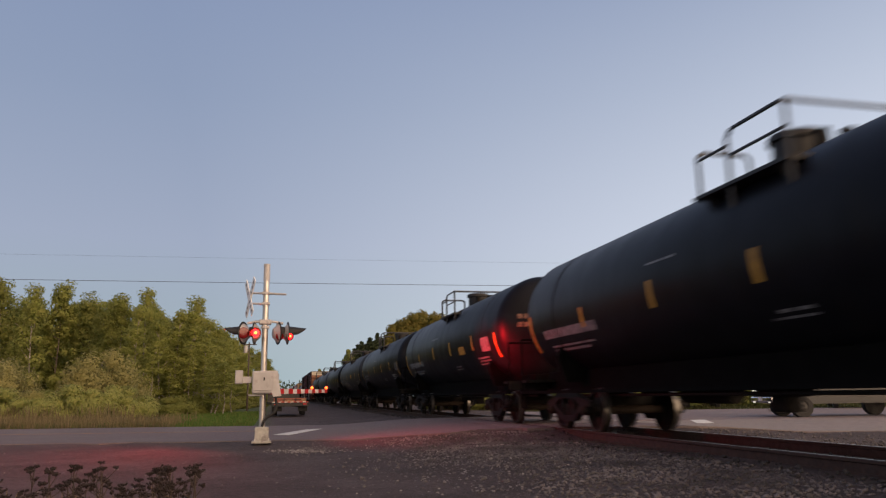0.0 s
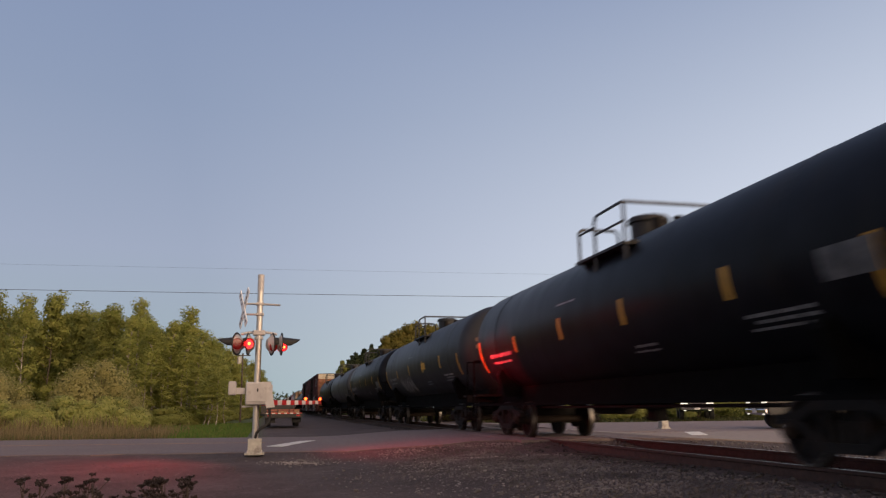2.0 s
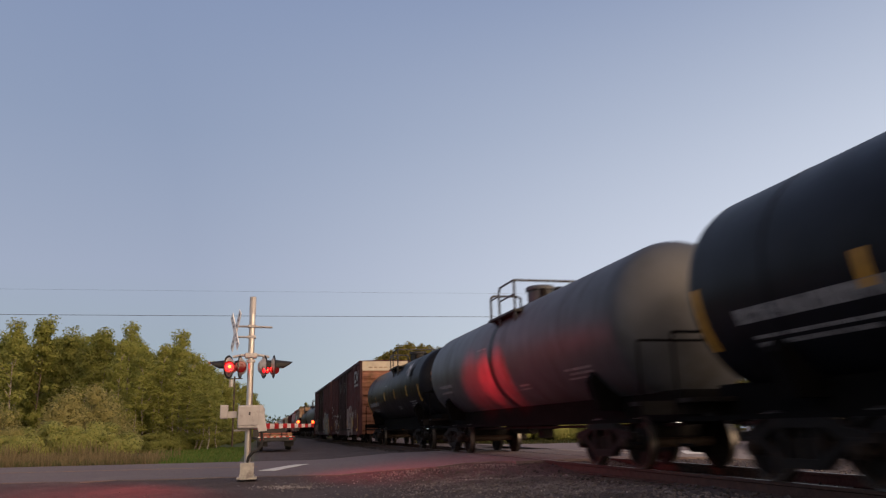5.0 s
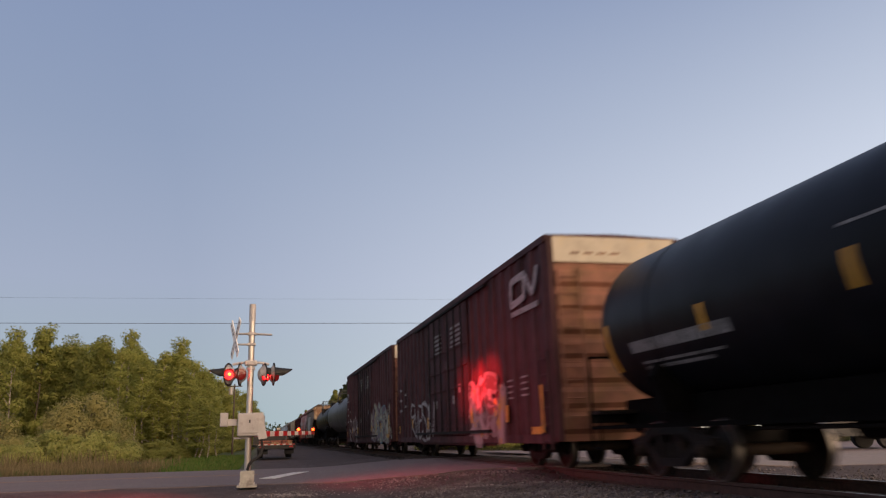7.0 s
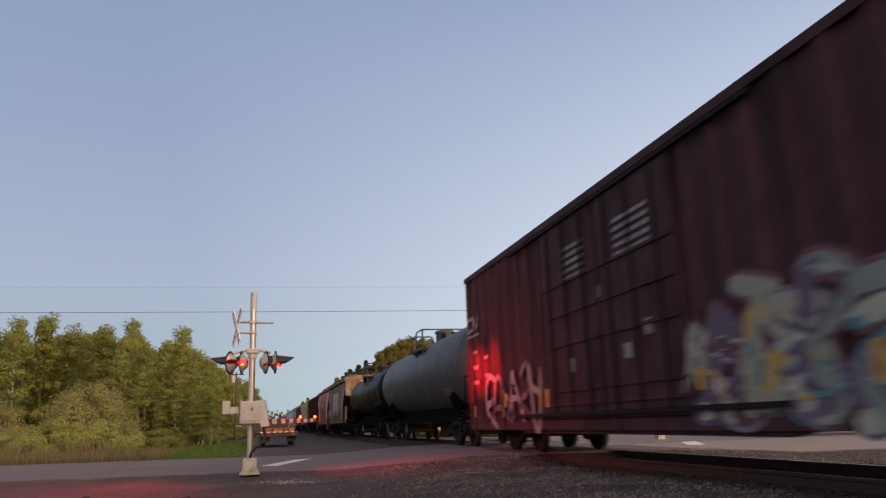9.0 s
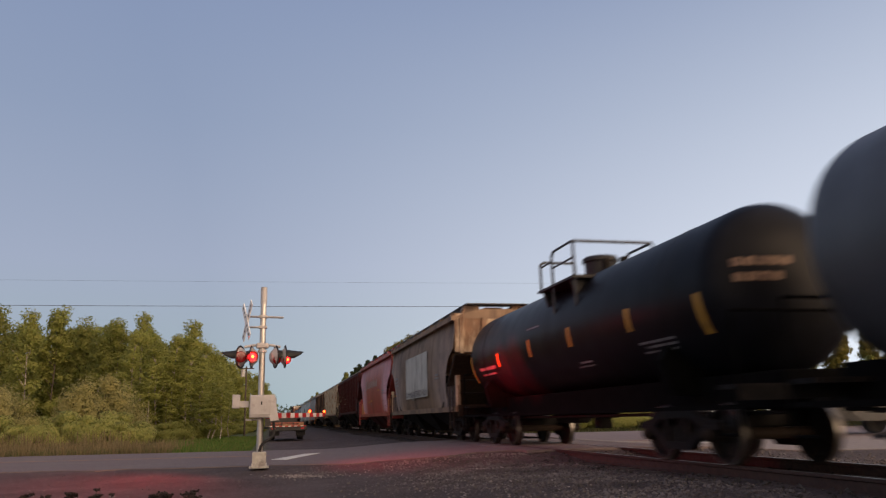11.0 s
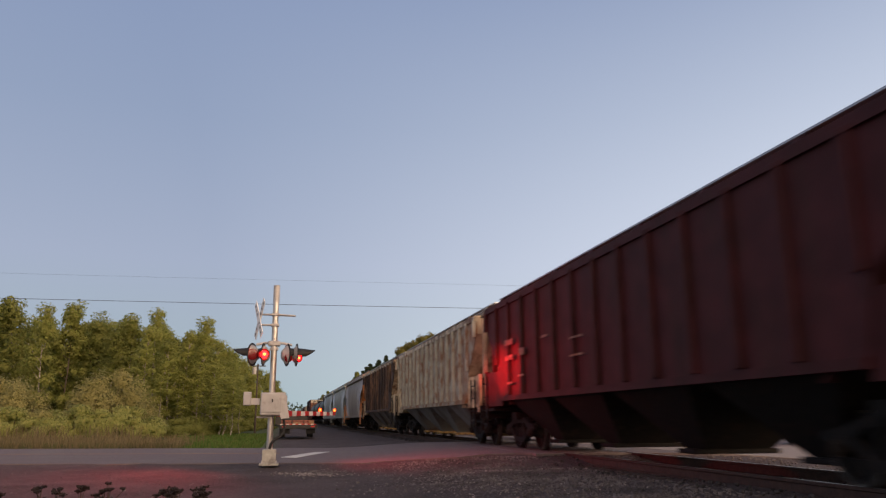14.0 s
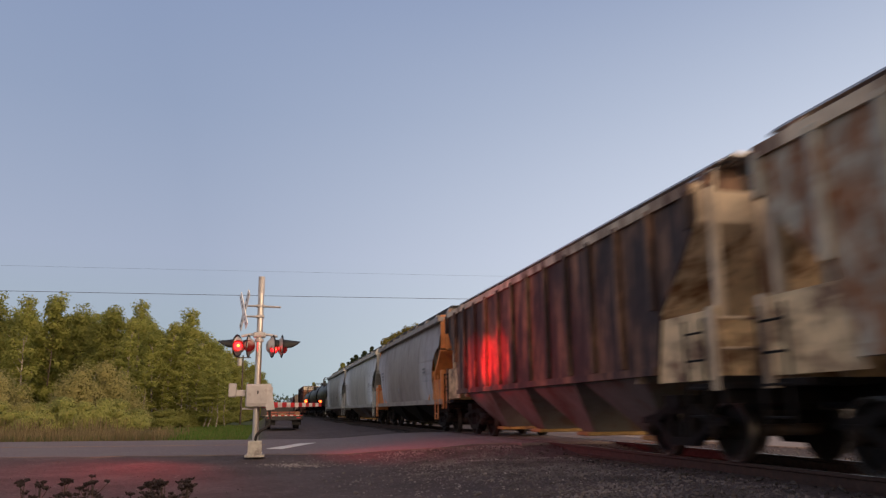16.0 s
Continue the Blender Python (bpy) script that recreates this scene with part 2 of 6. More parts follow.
M["glass_dark"] = mat("tinted_glass", (0.02, 0.025, 0.03), 0.06, vary=0, bump=0, spec=0.8)
M["headlight"] = mat("headlight_lens", (0.8, 0.8, 0.78), 0.15, vary=0, bump=0, emit=(1.0, 0.92, 0.75, 0.9))
M["bark"] = mat("birch_bark", (0.33, 0.30, 0.25), 0.85, vary=0.35, scale=3, stretch=(1, 1, 3), other=(0.08, 0.065, 0.05), amount=0.5, oscale=2.5, bump=0.4)
M["bark_dark"] = mat("dark_bark", (0.075, 0.058, 0.045), 0.9, vary=0.4, scale=5, stretch=(1, 1, 0.3), bump=0.5)
M["dry_stem"] = mat("dry_stem", (0.05, 0.036, 0.028), 0.9, vary=0.3, scale=10)
M["dry_head"] = mat("dry_seed_head", (0.022, 0.014, 0.013), 0.95, vary=0.4, scale=20)
M["wire"] = mat("wire_dark", (0.03, 0.03, 0.035), 0.6, vary=0.1)


def leaf_mat(name, a, b, warm):
    m = bpy.data.materials.new(name)
    m.use_nodes = True
    nt = m.node_tree
    N, L = nt.nodes.new, nt.links.new
    bs = nt.nodes["Principled BSDF"]
    bs.inputs["Roughness"].default_value, bs.inputs["Specular IOR Level"].default_value = 0.75, 0.25
    g = N("ShaderNodeNewGeometry")
    r = N("ShaderNodeValToRGB")
    e = r.color_ramp.elements
    e[0].color, e[1].color = (*a, 1), (*b, 1)
    k = e.new(0.8)
    k.color = (*warm, 1)
    L(g.outputs["Random Per Island"], r.inputs[0])
    L(r.outputs[0], bs.inputs["Base Color"])
    tr = N("ShaderNodeBsdfTranslucent")
    L(r.outputs[0], tr.inputs[0])
    mx = N("ShaderNodeMixShader")
    mx.inputs[0].default_value = 0.55
    out = nt.nodes["Material Output"]
    L(bs.outputs[0], mx.inputs[1])
    L(tr.outputs[0], mx.inputs[2])
    L(mx.outputs[0], out.inputs[0])
    return m


M["leaf"] = leaf_mat("birch_leaf", (0.225, 0.265, 0.066), (0.30, 0.335, 0.088), (0.33, 0.33, 0.10))
M["leaf_deep"] = leaf_mat("deep_leaf", (0.175, 0.215, 0.058), (0.245, 0.27, 0.075), (0.28, 0.28, 0.083))
M["leaf_bush"] = leaf_mat("willow_leaf", (0.29, 0.285, 0.10), (0.365, 0.35, 0.13), (0.395, 0.36, 0.145))
M["leaf_willow"] = leaf_mat("grey_willow_leaf", (0.31, 0.295, 0.115), (0.385, 0.36, 0.145), (0.41, 0.375, 0.16))
M["leaf_fresh"] = leaf_mat("fresh_bush_leaf", (0.30, 0.34, 0.10), (0.38, 0.405, 0.13), (0.41, 0.40, 0.14))
M["needle"] = leaf_mat("fir_needle", (0.042, 0.066, 0.04), (0.066, 0.095, 0.05), (0.08, 0.10, 0.048))
M["pine"] = leaf_mat("pine_needle", (0.12, 0.125, 0.03), (0.20, 0.19, 0.045), (0.24, 0.20, 0.055))
M["reed"] = leaf_mat("dry_reed", (0.16, 0.13, 0.06), (0.26, 0.205, 0.105), (0.30, 0.23, 0.12))
M["grass_blade"] = leaf_mat("grass_blade", (0.07, 0.17, 0.025), (0.12, 0.23, 0.035), (0.19, 0.21, 0.06))
M["grass_olive"] = leaf_mat("olive_grass", (0.10, 0.14, 0.04), (0.16, 0.18, 0.06), (0.20, 0.18, 0.08))
M["grass_dark"] = leaf_mat("rough_grass", (0.03, 0.045, 0.012), (0.06, 0.07, 0.02), (0.09, 0.08, 0.03))
M["galvanised"] = mat("galvanised_grating", (0.42, 0.42, 0.43), 0.4, 0.6, vary=0.2, scale=6)

# ---- mesh helpers ----
def part(name, bm, material, parent=None, label="", smooth=False, at=None):
    """One mesh object from a bmesh, under a thing or a part."""
    me = bpy.data.meshes.new(name)
    bmesh.ops.recalc_face_normals(bm, faces=bm.faces)
    bm.to_mesh(me)
    bm.free()
    return place(name, me, material, parent, label, smooth, at)


def place(name, me, material, parent=None, label="", smooth=False, at=None):
    if material and not me.materials:
        me.materials.append(material)
    if smooth:
        me.polygons.foreach_set("use_smooth", [True] * len(me.polygons))
    ob = new(name, me)
    ob.parent = parent
    if at:
        ob.matrix_basis = at
    if label:
        tagged(ob, label)
    return ob


def thing(name, label, category, group="", at=None, kind=""):
    ob = new(name)
    if at:
        ob.matrix_basis = at
    return tagged(ob, label, category, group, kind)


def box(bm, c, s, turn=None, bevel=0.0):
    m = Matrix.Translation(c) @ (turn or Matrix()) @ Matrix.Diagonal((*s, 1))
    r = bmesh.ops.create_cube(bm, size=1, matrix=m)
    if bevel:
        ed = list({e for v in r["verts"] for e in v.link_edges})
        bmesh.ops.bevel(bm, geom=ed, offset=bevel, segments=2, affect="EDGES", profile=0.5)
    return bm


def cyl(bm, a, b, r, seg=10, r2=None):
    a, b = Vector(a), Vector(b)
    d = b - a
    m = Matrix.Translation((a + b) / 2) @ d.to_track_quat("Z", "Y").to_matrix().to_4x4()
    bmesh.ops.create_cone(bm, cap_ends=True, segments=seg, radius1=r, radius2=r if r2 is None else r2, depth=d.length, matrix=m)
    return bm


def pipe(bm, pts, r, seg=6):
    for a, b in zip(pts, pts[1:]):
        cyl(bm, a, b, r, seg)
    return bm


def lathe(bm, prof, seg=32, m=Matrix(), closed=False):
    """Turn a profile of (radius, height) about z, then move it by m."""
    rings = []
    for r, h in prof:
        if r < 1e-5:
            rings.append([bm.verts.new(m @ Vector((0, 0, h)))])
        else:
            rings.append([bm.verts.new(m @ Vector((r * math.cos(2 * math.pi * i / seg), r * math.sin(2 * math.pi * i / seg), h))) for i in range(seg)])
    pairs = list(zip(rings, rings[1:])) + ([(rings[-1], rings[0])] if closed else [])
    for p, q in pairs:
        for i in range(seg):
            j = (i + 1) % seg
            if len(p) == 1 and len(q) == 1:
                continue
            if len(p) == 1:
                bm.faces.new((p[0], q[j], q[i]))
            elif len(q) == 1:
                bm.faces.new((p[i], p[j], q[0]))
            else:
                bm.faces.new((p[i], p[j], q[j], q[i]))
    return bm


def prism(bm, poly, axis, a, b):
    """A polygon drawn out along an axis from a to b; poly gives the other two coordinates in order."""
    def at(p, k):
        return {"x": (k, p[0], p[1]), "y": (p[0], k, p[1]), "z": (p[0], p[1], k)}[axis]
    lo = [bm.verts.new(at(p, a)) for p in poly]
    hi = [bm.verts.new(at(p, b)) for p in poly]
    n = len(poly)
    bm.faces.new(lo)
    bm.faces.new(hi[::-1])
    for i in range(n):
        bm.faces.new((lo[i], hi[i], hi[(i + 1) % n], lo[(i + 1) % n]))
    return bm


B = bmesh.new
ALONG_Y = Matrix.Rotation(math.pi / 2, 4, "X")
TRACK_X, RAIL_TOP = 7.15, 0.195


def road_near(x):
    return 17.9 - 0.225 * x


def road_far(x):
    return 27.4 - 0.27 * x


def swell(x):
    """Height of the roadbed round the track over the road level."""
    d = abs(x - TRACK_X)
    k = min(1.0, max(0.0, (5.5 - d) / 3.6))
    return k * k * (3 - 2 * k)


def ground_z(x, y):
    n = noise.noise((x * 0.25, y * 0.25, 0)) * 0.05 + noise.noise((x * 1.3, y * 1.3, 3)) * 0.018
    mid = (road_near(x) + road_far(x)) / 2
    half = (road_far(x) - road_near(x)) / 2
    on = min(1.0, max(0.0, (abs(y - mid) - half + 0.2) / 2.2))
    fade = 1.0 if abs(x) < 60 and y < 90 else 0.0
    base = -0.006 - 0.074 * on + (n - 0.02) * on * fade
    return base + 0.115 * swell(x) * on + (0.17 * swell(x) * (1 - on))


def make_ground():
    xs = [-2500, -900, -300, -120, -70] + [-50 + 1.0 * i for i in range(50)] + [0.5 * i for i in range(36)] + [18 + 1.5 * i for i in range(30)] + [80, 140, 300, 900, 2500]
    ys = [-2500, -600, -150, -60, -30, -15, -6, 0] + [3 + 0.5 * i for i in range(60)] + [33 + 1.5 * i for i in range(40)] + [110, 150, 220, 400, 900, 2500]
    bm = B()
    g = [[bm.verts.new((x, y, ground_z(x, y))) for x in xs] for y in ys]
    for r, s in zip(g, g[1:]):
        for i in range(len(xs) - 1):
            bm.faces.new((r[i], r[i + 1], s[i + 1], s[i]))
    m = bpy.data.materials.new("open_ground")
    m.use_nodes = True
    nt = m.node_tree
    N, L = nt.nodes.new, nt.links.new
    bs = nt.nodes["Principled BSDF"]
    bs.inputs["Roughness"].default_value = 0.95
    co = N("ShaderNodeTexCoord")
    sep = N("ShaderNodeSeparateXYZ")
    L(co.outputs["Object"], sep.inputs[0])

    def noise_node(scale, detail=6):
        n = N("ShaderNodeTexNoise")
        n.inputs["Scale"].default_value, n.inputs["Detail"].default_value, n.inputs["Roughness"].default_value = scale, detail, 0.65
        L(co.outputs["Object"], n.inputs[0])
        return n

    def ramp(src, stops):
        r = N("ShaderNodeValToRGB")
        e = r.color_ramp.elements
        while len(e) < len(stops):
            e.new(0.5)
        for k, (p, c) in zip(e, stops):
            k.position, k.color = p, (*c, 1)
        L(src, r.inputs[0])
        return r

    dirt = ramp(noise_node(0.6).outputs[0], [(0.3, (0.036, 0.024, 0.026)), (0.5, (0.058, 0.041, 0.043)), (0.72, (0.094, 0.071, 0.073))])
    fine = ramp(noise_node(16, 4).outputs[0], [(0.3, (0.5, 0.5, 0.5)), (0.55, (1, 1, 1)), (0.75, (1.6, 1.55, 1.5))])
    mul = N("ShaderNodeMixRGB")
    mul.blend_type = "MULTIPLY"
    mul.inputs[0].default_value = 1.0
    L(dirt.outputs[0], mul.inputs[1])
    L(fine.outputs[0], mul.inputs[2])
    turf = ramp(noise_node(0.35).outputs[0], [(0.35, (0.035, 0.06, 0.014)), (0.55, (0.055, 0.08, 0.02)), (0.75, (0.085, 0.085, 0.035))])
    # turf lies past the road's far side, away from the track
    edge = N("ShaderNodeMath")
    edge.operation = "MULTIPLY_ADD"
    edge.inputs[1].default_value, edge.inputs[2].default_value = 0.27, -28.0
    L(sep.outputs["X"], edge.inputs[0])
    past = N("ShaderNodeMath")
    L(edge.outputs[0], past.inputs[0])
    L(sep.outputs["Y"], past.inputs[1])
    dx = N("ShaderNodeMath")
    dx.operation = "SUBTRACT"
    dx.inputs[1].default_value = TRACK_X + 1.5
    L(sep.outputs["X"], dx.inputs[0])
    ab = N("ShaderNodeMath")
    ab.operation = "ABSOLUTE"
    L(dx.outputs[0], ab.inputs[0])
    off = N("ShaderNodeMath")
    off.operation = "SUBTRACT"
    off.inputs[1].default_value = 8.9
    L(ab.outputs[0], off.inputs[0])
    low = N("ShaderNodeMath")
    low.operation = "MINIMUM"
    L(past.outputs[0], low.inputs[0])
    L(off.outputs[0], low.inputs[1])
    wob = N("ShaderNodeMath")
    wob.operation = "MULTIPLY_ADD"
    wob.inputs[1].default_value, wob.inputs[2].default_value = 2.5, -1.2
    L(noise_node(0.8).outputs[0], wob.inputs[0])
    add = N("ShaderNodeMath")
    L(low.outputs[0], add.inputs[0])
    L(wob.outputs[0], add.inputs[1])
    st = N("ShaderNodeMapRange")
    st.inputs[1].default_value, st.inputs[2].default_value = -0.2, 0.5
    L(add.outputs[0], st.inputs[0])
    mix = N("ShaderNodeMixRGB")
    L(st.outputs[0], mix.inputs[0])
    L(mul.outputs[0], mix.inputs[1])
    L(turf.outputs[0], mix.inputs[2])
    L(mix.outputs[0], bs.inputs["Base Color"])
    bp = N("ShaderNodeBump")
    bp.inputs["Strength"].default_value, bp.inputs["Distance"].default_value = 1.0, 0.05
    L(noise_node(14, 5).outputs[0], bp.inputs["Height"])
    L(bp.outputs[0], bs.inputs["Normal"])
    tagged(part("ground", bm, m, smooth=True), "dark gravelly ground with turf beyond the road", "ground", kind="structure")


make_ground()


def strip(name, edges, material, label, zf, thick=0.06, xs=None, kind="structure", category="road", parent=None):
    """A slab between two edge lines y(x), following a height z(x, y)."""
    bm = B()
    lo, hi = edges
    rows = []
    for x in xs:
        n = 5
        rows.append([bm.verts.new((x, lo(x) + (hi(x) - lo(x)) * i / n, zf(x))) for i in range(n + 1)])
    for r, s in zip(rows, rows[1:]):
        for a, b, c, d in zip(r, s, s[1:], r[1:]):
            bm.faces.new((a, b, c, d))
    r = bmesh.ops.extrude_face_region(bm, geom=list(bm.faces))
    bmesh.ops.translate(bm, verts=[v for v in r["geom"] if isinstance(v, bmesh.types.BMVert)], vec=(0, 0, -thick))
    return tagged(part(name, bm, material, parent), label, category, kind=kind)


def road_z(x):
    return 0.185 * swell(x)


ROAD_XS = [-400, -150, -70, -40, -25] + [-15 + 0.7 * i for i in range(50)] + [24, 30, 45, 80, 160, 400]
strip("road", (lambda x: road_near(x) + 0.45 * noise.noise((x * 0.9, 2.0, 5.0)) + 0.2 * noise.noise((x * 2.7, 2.0, 9.0)), road_far), M["asphalt"], "worn grey asphalt road crossing the railway", road_z, 0.3, ROAD_XS)
strip("trim", (lambda x: (road_near(x) + road_far(x)) / 2 + 0.30, lambda x: (road_near(x) + road_far(x)) / 2 + 0.42), M["line_yellow"],
      "faded yellow centre line on the asphalt", lambda x: road_z(x) + 0.006, 0.004, [-60 + 2.0 * i for i in range(31)], category="road marking")


# past the track a paler strip covers the road
strip("road", (lambda x: road_near(x) + 0.15, lambda x: road_far(x) - 0.15), M["asphalt_pale"], "pale asphalt beyond the crossing", lambda x: road_z(x) + 0.006, 0.02,
      [9.4 + 0.7 * i for i in range(12)] + [20, 26, 34, 50, 90, 160])


strip("pavement", (lambda x: road_far(x) - 0.2, lambda x: road_far(x) + 16), M["asphalt"], "grey gravelled lot beyond the road", lambda x: road_z(x) + 0.003, 0.03,
      [11.5, 15, 20, 28, 40, 60, 90], category="parking lot")


def quad_slab(name, poly, z0, z1, material, label, category, kind="structure"):
    return tagged(part(name, prism(B(), poly, "z", z0, z1), material), label, category, kind=kind)


quad_slab("trim", [(0.04, 20.5), (0.44, 20.2), (1.50, 23.6), (1.04, 23.4)], 0.0, 0.009, M["line_white"], "worn white stop line painted on the asphalt", "road marking")
quad_slab("trim", [(12.7, 20.9), (13.2, 20.8), (14.45, 23.3), (13.95, 23.4)], 0.0, 0.014, M["line_white"], "worn white stop line painted on the asphalt", "road marking")


# ---- the railway ----
def make_rails():
    h = 0.186
    prof = [(-0.076, 0), (0.076, 0), (0.076, 0.012), (0.012, 0.032), (0.012, 0.135), (0.036, 0.148), (0.036, 0.178), (0.028, 0.186),
            (-0.028, 0.186), (-0.036, 0.178), (-0.036, 0.148), (-0.012, 0.135), (-0.012, 0.032), (-0.076, 0.012)]
    for s in (-1, 1):
        x = TRACK_X + s * 0.755
        bm = prism(B(), [(x + a, RAIL_TOP - h + b) for a, b in prof], "y", -150, 700)
        ob = tagged(part("rail", bm, M["rail"]), "rusty steel rail with a worn bright head", "rail", "track rails", "structure")
        bm = box(B(), (x, 275, RAIL_TOP + 0.001), (0.05, 850, 0.003))
        part("rail_head", bm, M["rail_head"], ob, "polished running surface")
    # ties under the rails, those nearest the camera
    bm = box(B(), (0, 0, 0), (2.6, 0.23, 0.16), bevel=0.012)
    me = bpy.data.meshes.new("tie")
    bm.to_mesh(me)
    bm.free()
    bed = tagged(new("track_ties"), "dark timber ties in the ballast", "railway ties", kind="structure")
    for i in range(150):
        y = -6 + 0.53 * i
        if road_near(TRACK_X) - 0.3 < y < road_far(TRACK_X) + 0.3:
            continue
        place("tie", me, M["tie"], bed, at=pose(TRACK_X + random.uniform(-.04, .04), y, -0.07 + random.uniform(-.01, .006), 0, 0, random.uniform(-1, 1)))
    # crossing panels between and beside the rails
    for k, (a, b) in enumerate(((-1.5, -0.86), (-0.66, 0.66), (0.86, 1.5))):
        for j in range(4):
            y0, y1 = 16.4 + 2.35 * j, 16.4 + 2.35 * j + 2.33
            bm = box(B(), (TRACK_X + (a + b) / 2, (y0 + y1) / 2, RAIL_TOP - 0.09), (b - a, y1 - y0, 0.18), bevel=0.012)
            tagged(part("crossing_panel", bm, M["asphalt"]), "dark crossing panel set beside the rails", "crossing panel", "crossing panels", "structure")


make_rails()


def scatter_stones(name, count, area, smin, smax, material, label, seed, bias=None):
    """Broken stones lying on the ground, joined into one object."""
    rng = np.random.default_rng(seed)
    t = (1 + 5 ** 0.5) / 2
    ico = np.array([(-1, t, 0), (1, t, 0), (-1, -t, 0), (1, -t, 0), (0, -1, t), (0, 1, t), (0, -1, -t), (0, 1, -t), (t, 0, -1), (t, 0, 1), (-t, 0, -1), (-t, 0, 1)], float) / 1.9
    tri = [(0, 11, 5), (0, 5, 1), (0, 1, 7), (0, 7, 10), (0, 10, 11), (1, 5, 9), (5, 11, 4), (11, 10, 2), (10, 7, 6), (7, 1, 8),
           (3, 9, 4), (3, 4, 2), (3, 2, 6), (3, 6, 8), (3, 8, 9), (4, 9, 5), (2, 4, 11), (6, 2, 10), (8, 6, 7), (9, 8, 1)]
    vs, fs = [], []
    n = 0
    while n < count:
        x, y = rng.uniform(area[0], area[1]), rng.uniform(area[2], area[3])
        if bias and rng.random() > bias(x, y):
            continue
        if y > road_near(x) - 0.15 and y < road_far(x) + 0.15:
            continue
        s = smin + (smax - smin) * rng.random() ** 2.5
        a = rng.uniform(0, 6.28)
        sc = s * np.array([rng.uniform(.7, 1.3), rng.uniform(.7, 1.3), rng.uniform(.45, .9)]) / 2
        p = ico * sc * rng.uniform(.75, 1.2, (12, 1))
        c, d = math.cos(a), math.sin(a)
        p = p @ np.array([[c, d, 0], [-d, c, 0], [0, 0, 1]])
        vs.append(p + (x, y, ground_z(x, y) + sc[2] * 0.45))
        fs.extend([(i + 12 * n, j + 12 * n, k + 12 * n) for i, j, k in tri])
        n += 1
    me = bpy.data.meshes.new(name)
    me.from_pydata(np.concatenate(vs).tolist(), [], fs)
    tagged(place(name, me, material), label, "gravel", kind="stuff")


M["ballast"] = mat("ballast_stone", (0.122, 0.106, 0.11), 0.95, vary=0.6, scale=0.9, other=(0.09, 0.08, 0.076), amount=0.6, oscale=3.0, bump=0.5, bscale=40)


M["ballast_dark"] = mat("oily_ballast_stone", (0.045, 0.04, 0.04), 0.95, vary=0.6, scale=0.9, other=(0.03, 0.026, 0.025), amount=0.6, oscale=3.0, bump=0.5, bscale=40)


def gravel_bias(x, y):
    k = noise.noise((x * 0.35, y * 0.35, 7)) * 0.9 + 0.25
    shoulder = math.exp(-((x - 4.3) / 1.5) ** 2)
    return max(0.02, min(1.0, k * 0.35 + shoulder * 0.9) - 0.12)


scatter_stones("ballast_gravel", 9500, (0.0, 5.9, 6.0, 19.5), 0.015, 0.062, M["ballast"], "pale crushed stone scattered over the track shoulder", 3, gravel_bias)
M["ballast_pale"] = mat("pale_gravel_stone", (0.21, 0.188, 0.185), 0.95, vary=0.5, scale=1.3, other=(0.16, 0.14, 0.14), amount=0.5, oscale=3.0, bump=0.4, bscale=40)


def patch_bias(x, y):
    return max(math.exp(-((x - 0.75) / 0.55) ** 2 - ((y - 15.5) / 0.55) ** 2), math.exp(-((x - 3.9) / 1.1) ** 2 - ((y - 16.6) / 0.45) ** 2), 0.12 * math.exp(-((x - 3.2) / 1.2) ** 2))


scatter_stones("pale_gravel", 2600, (-0.8, 5.6, 8.0, 17.6), 0.008, 0.045, M["ballast_pale"], "pale fine gravel spilled along the road edge", 8, patch_bias)
scatter_stones("fine_gravel", 4500, (-9, 5, 6.0, 18.5), 0.008, 0.032, M["ballast"], "small loose stones on the bare ground", 4)
scatter_stones("track_ballast", 6000, (5.6, 8.7, 4.0, 80.0), 0.04, 0.09, M["ballast_dark"], "dirty crushed stone ballast between the ties", 5)
scatter_stones("far_gravel", 4500, (8.6, 22, 8.0, 17.0), 0.02, 0.08, M["ballast"], "loose stones beyond the track", 6)

# ---- the train: every car's own space has the rail top at z = 0, its length along y ----
CARS = []
WHEELS = {-1: [], 1: []}


def wheel_mesh():
    bm = B()
    for s in (-1, 1):
        m = Matrix.Translation((s * 0.755, 0, 0)) @ Matrix.Rotation(s * math.pi / 2, 4, "Y")
        lathe(bm, [(0, 0.08), (0.12, 0.08), (0.14, 0.0), (0.33, -0.02), (0.36, 0.06), (0.42, 0.06), (0.425, -0.05), (0.455, -0.06), (0.455, -0.08), (0.36, -0.085), (0.33, -0.05), (0.14, -0.05), (0, -0.05)], 28, m)
    return bm


def tread_mesh():
    bm = B()
    for s in (-1, 1):
        m = Matrix.Translation((s * 0.755, 0, 0)) @ Matrix.Rotation(s * math.pi / 2, 4, "Y")
        lathe(bm, [(0.40, 0.062), (0.422, 0.062), (0.428, -0.045)], 28, m)
    return bm


def axle_mesh():
    bm = cyl(B(), (-0.7, 0, 0), (0.7, 0, 0), 0.085, 14)
    for s in (-1, 1):
        cyl(bm, (s * 0.8, 0, 0), (s * 1.1, 0, 0), 0.10, 14)
        cyl(bm, (s * 1.1, 0, 0), (s * 1.14, 0, 0), 0.06, 8)
    return bm


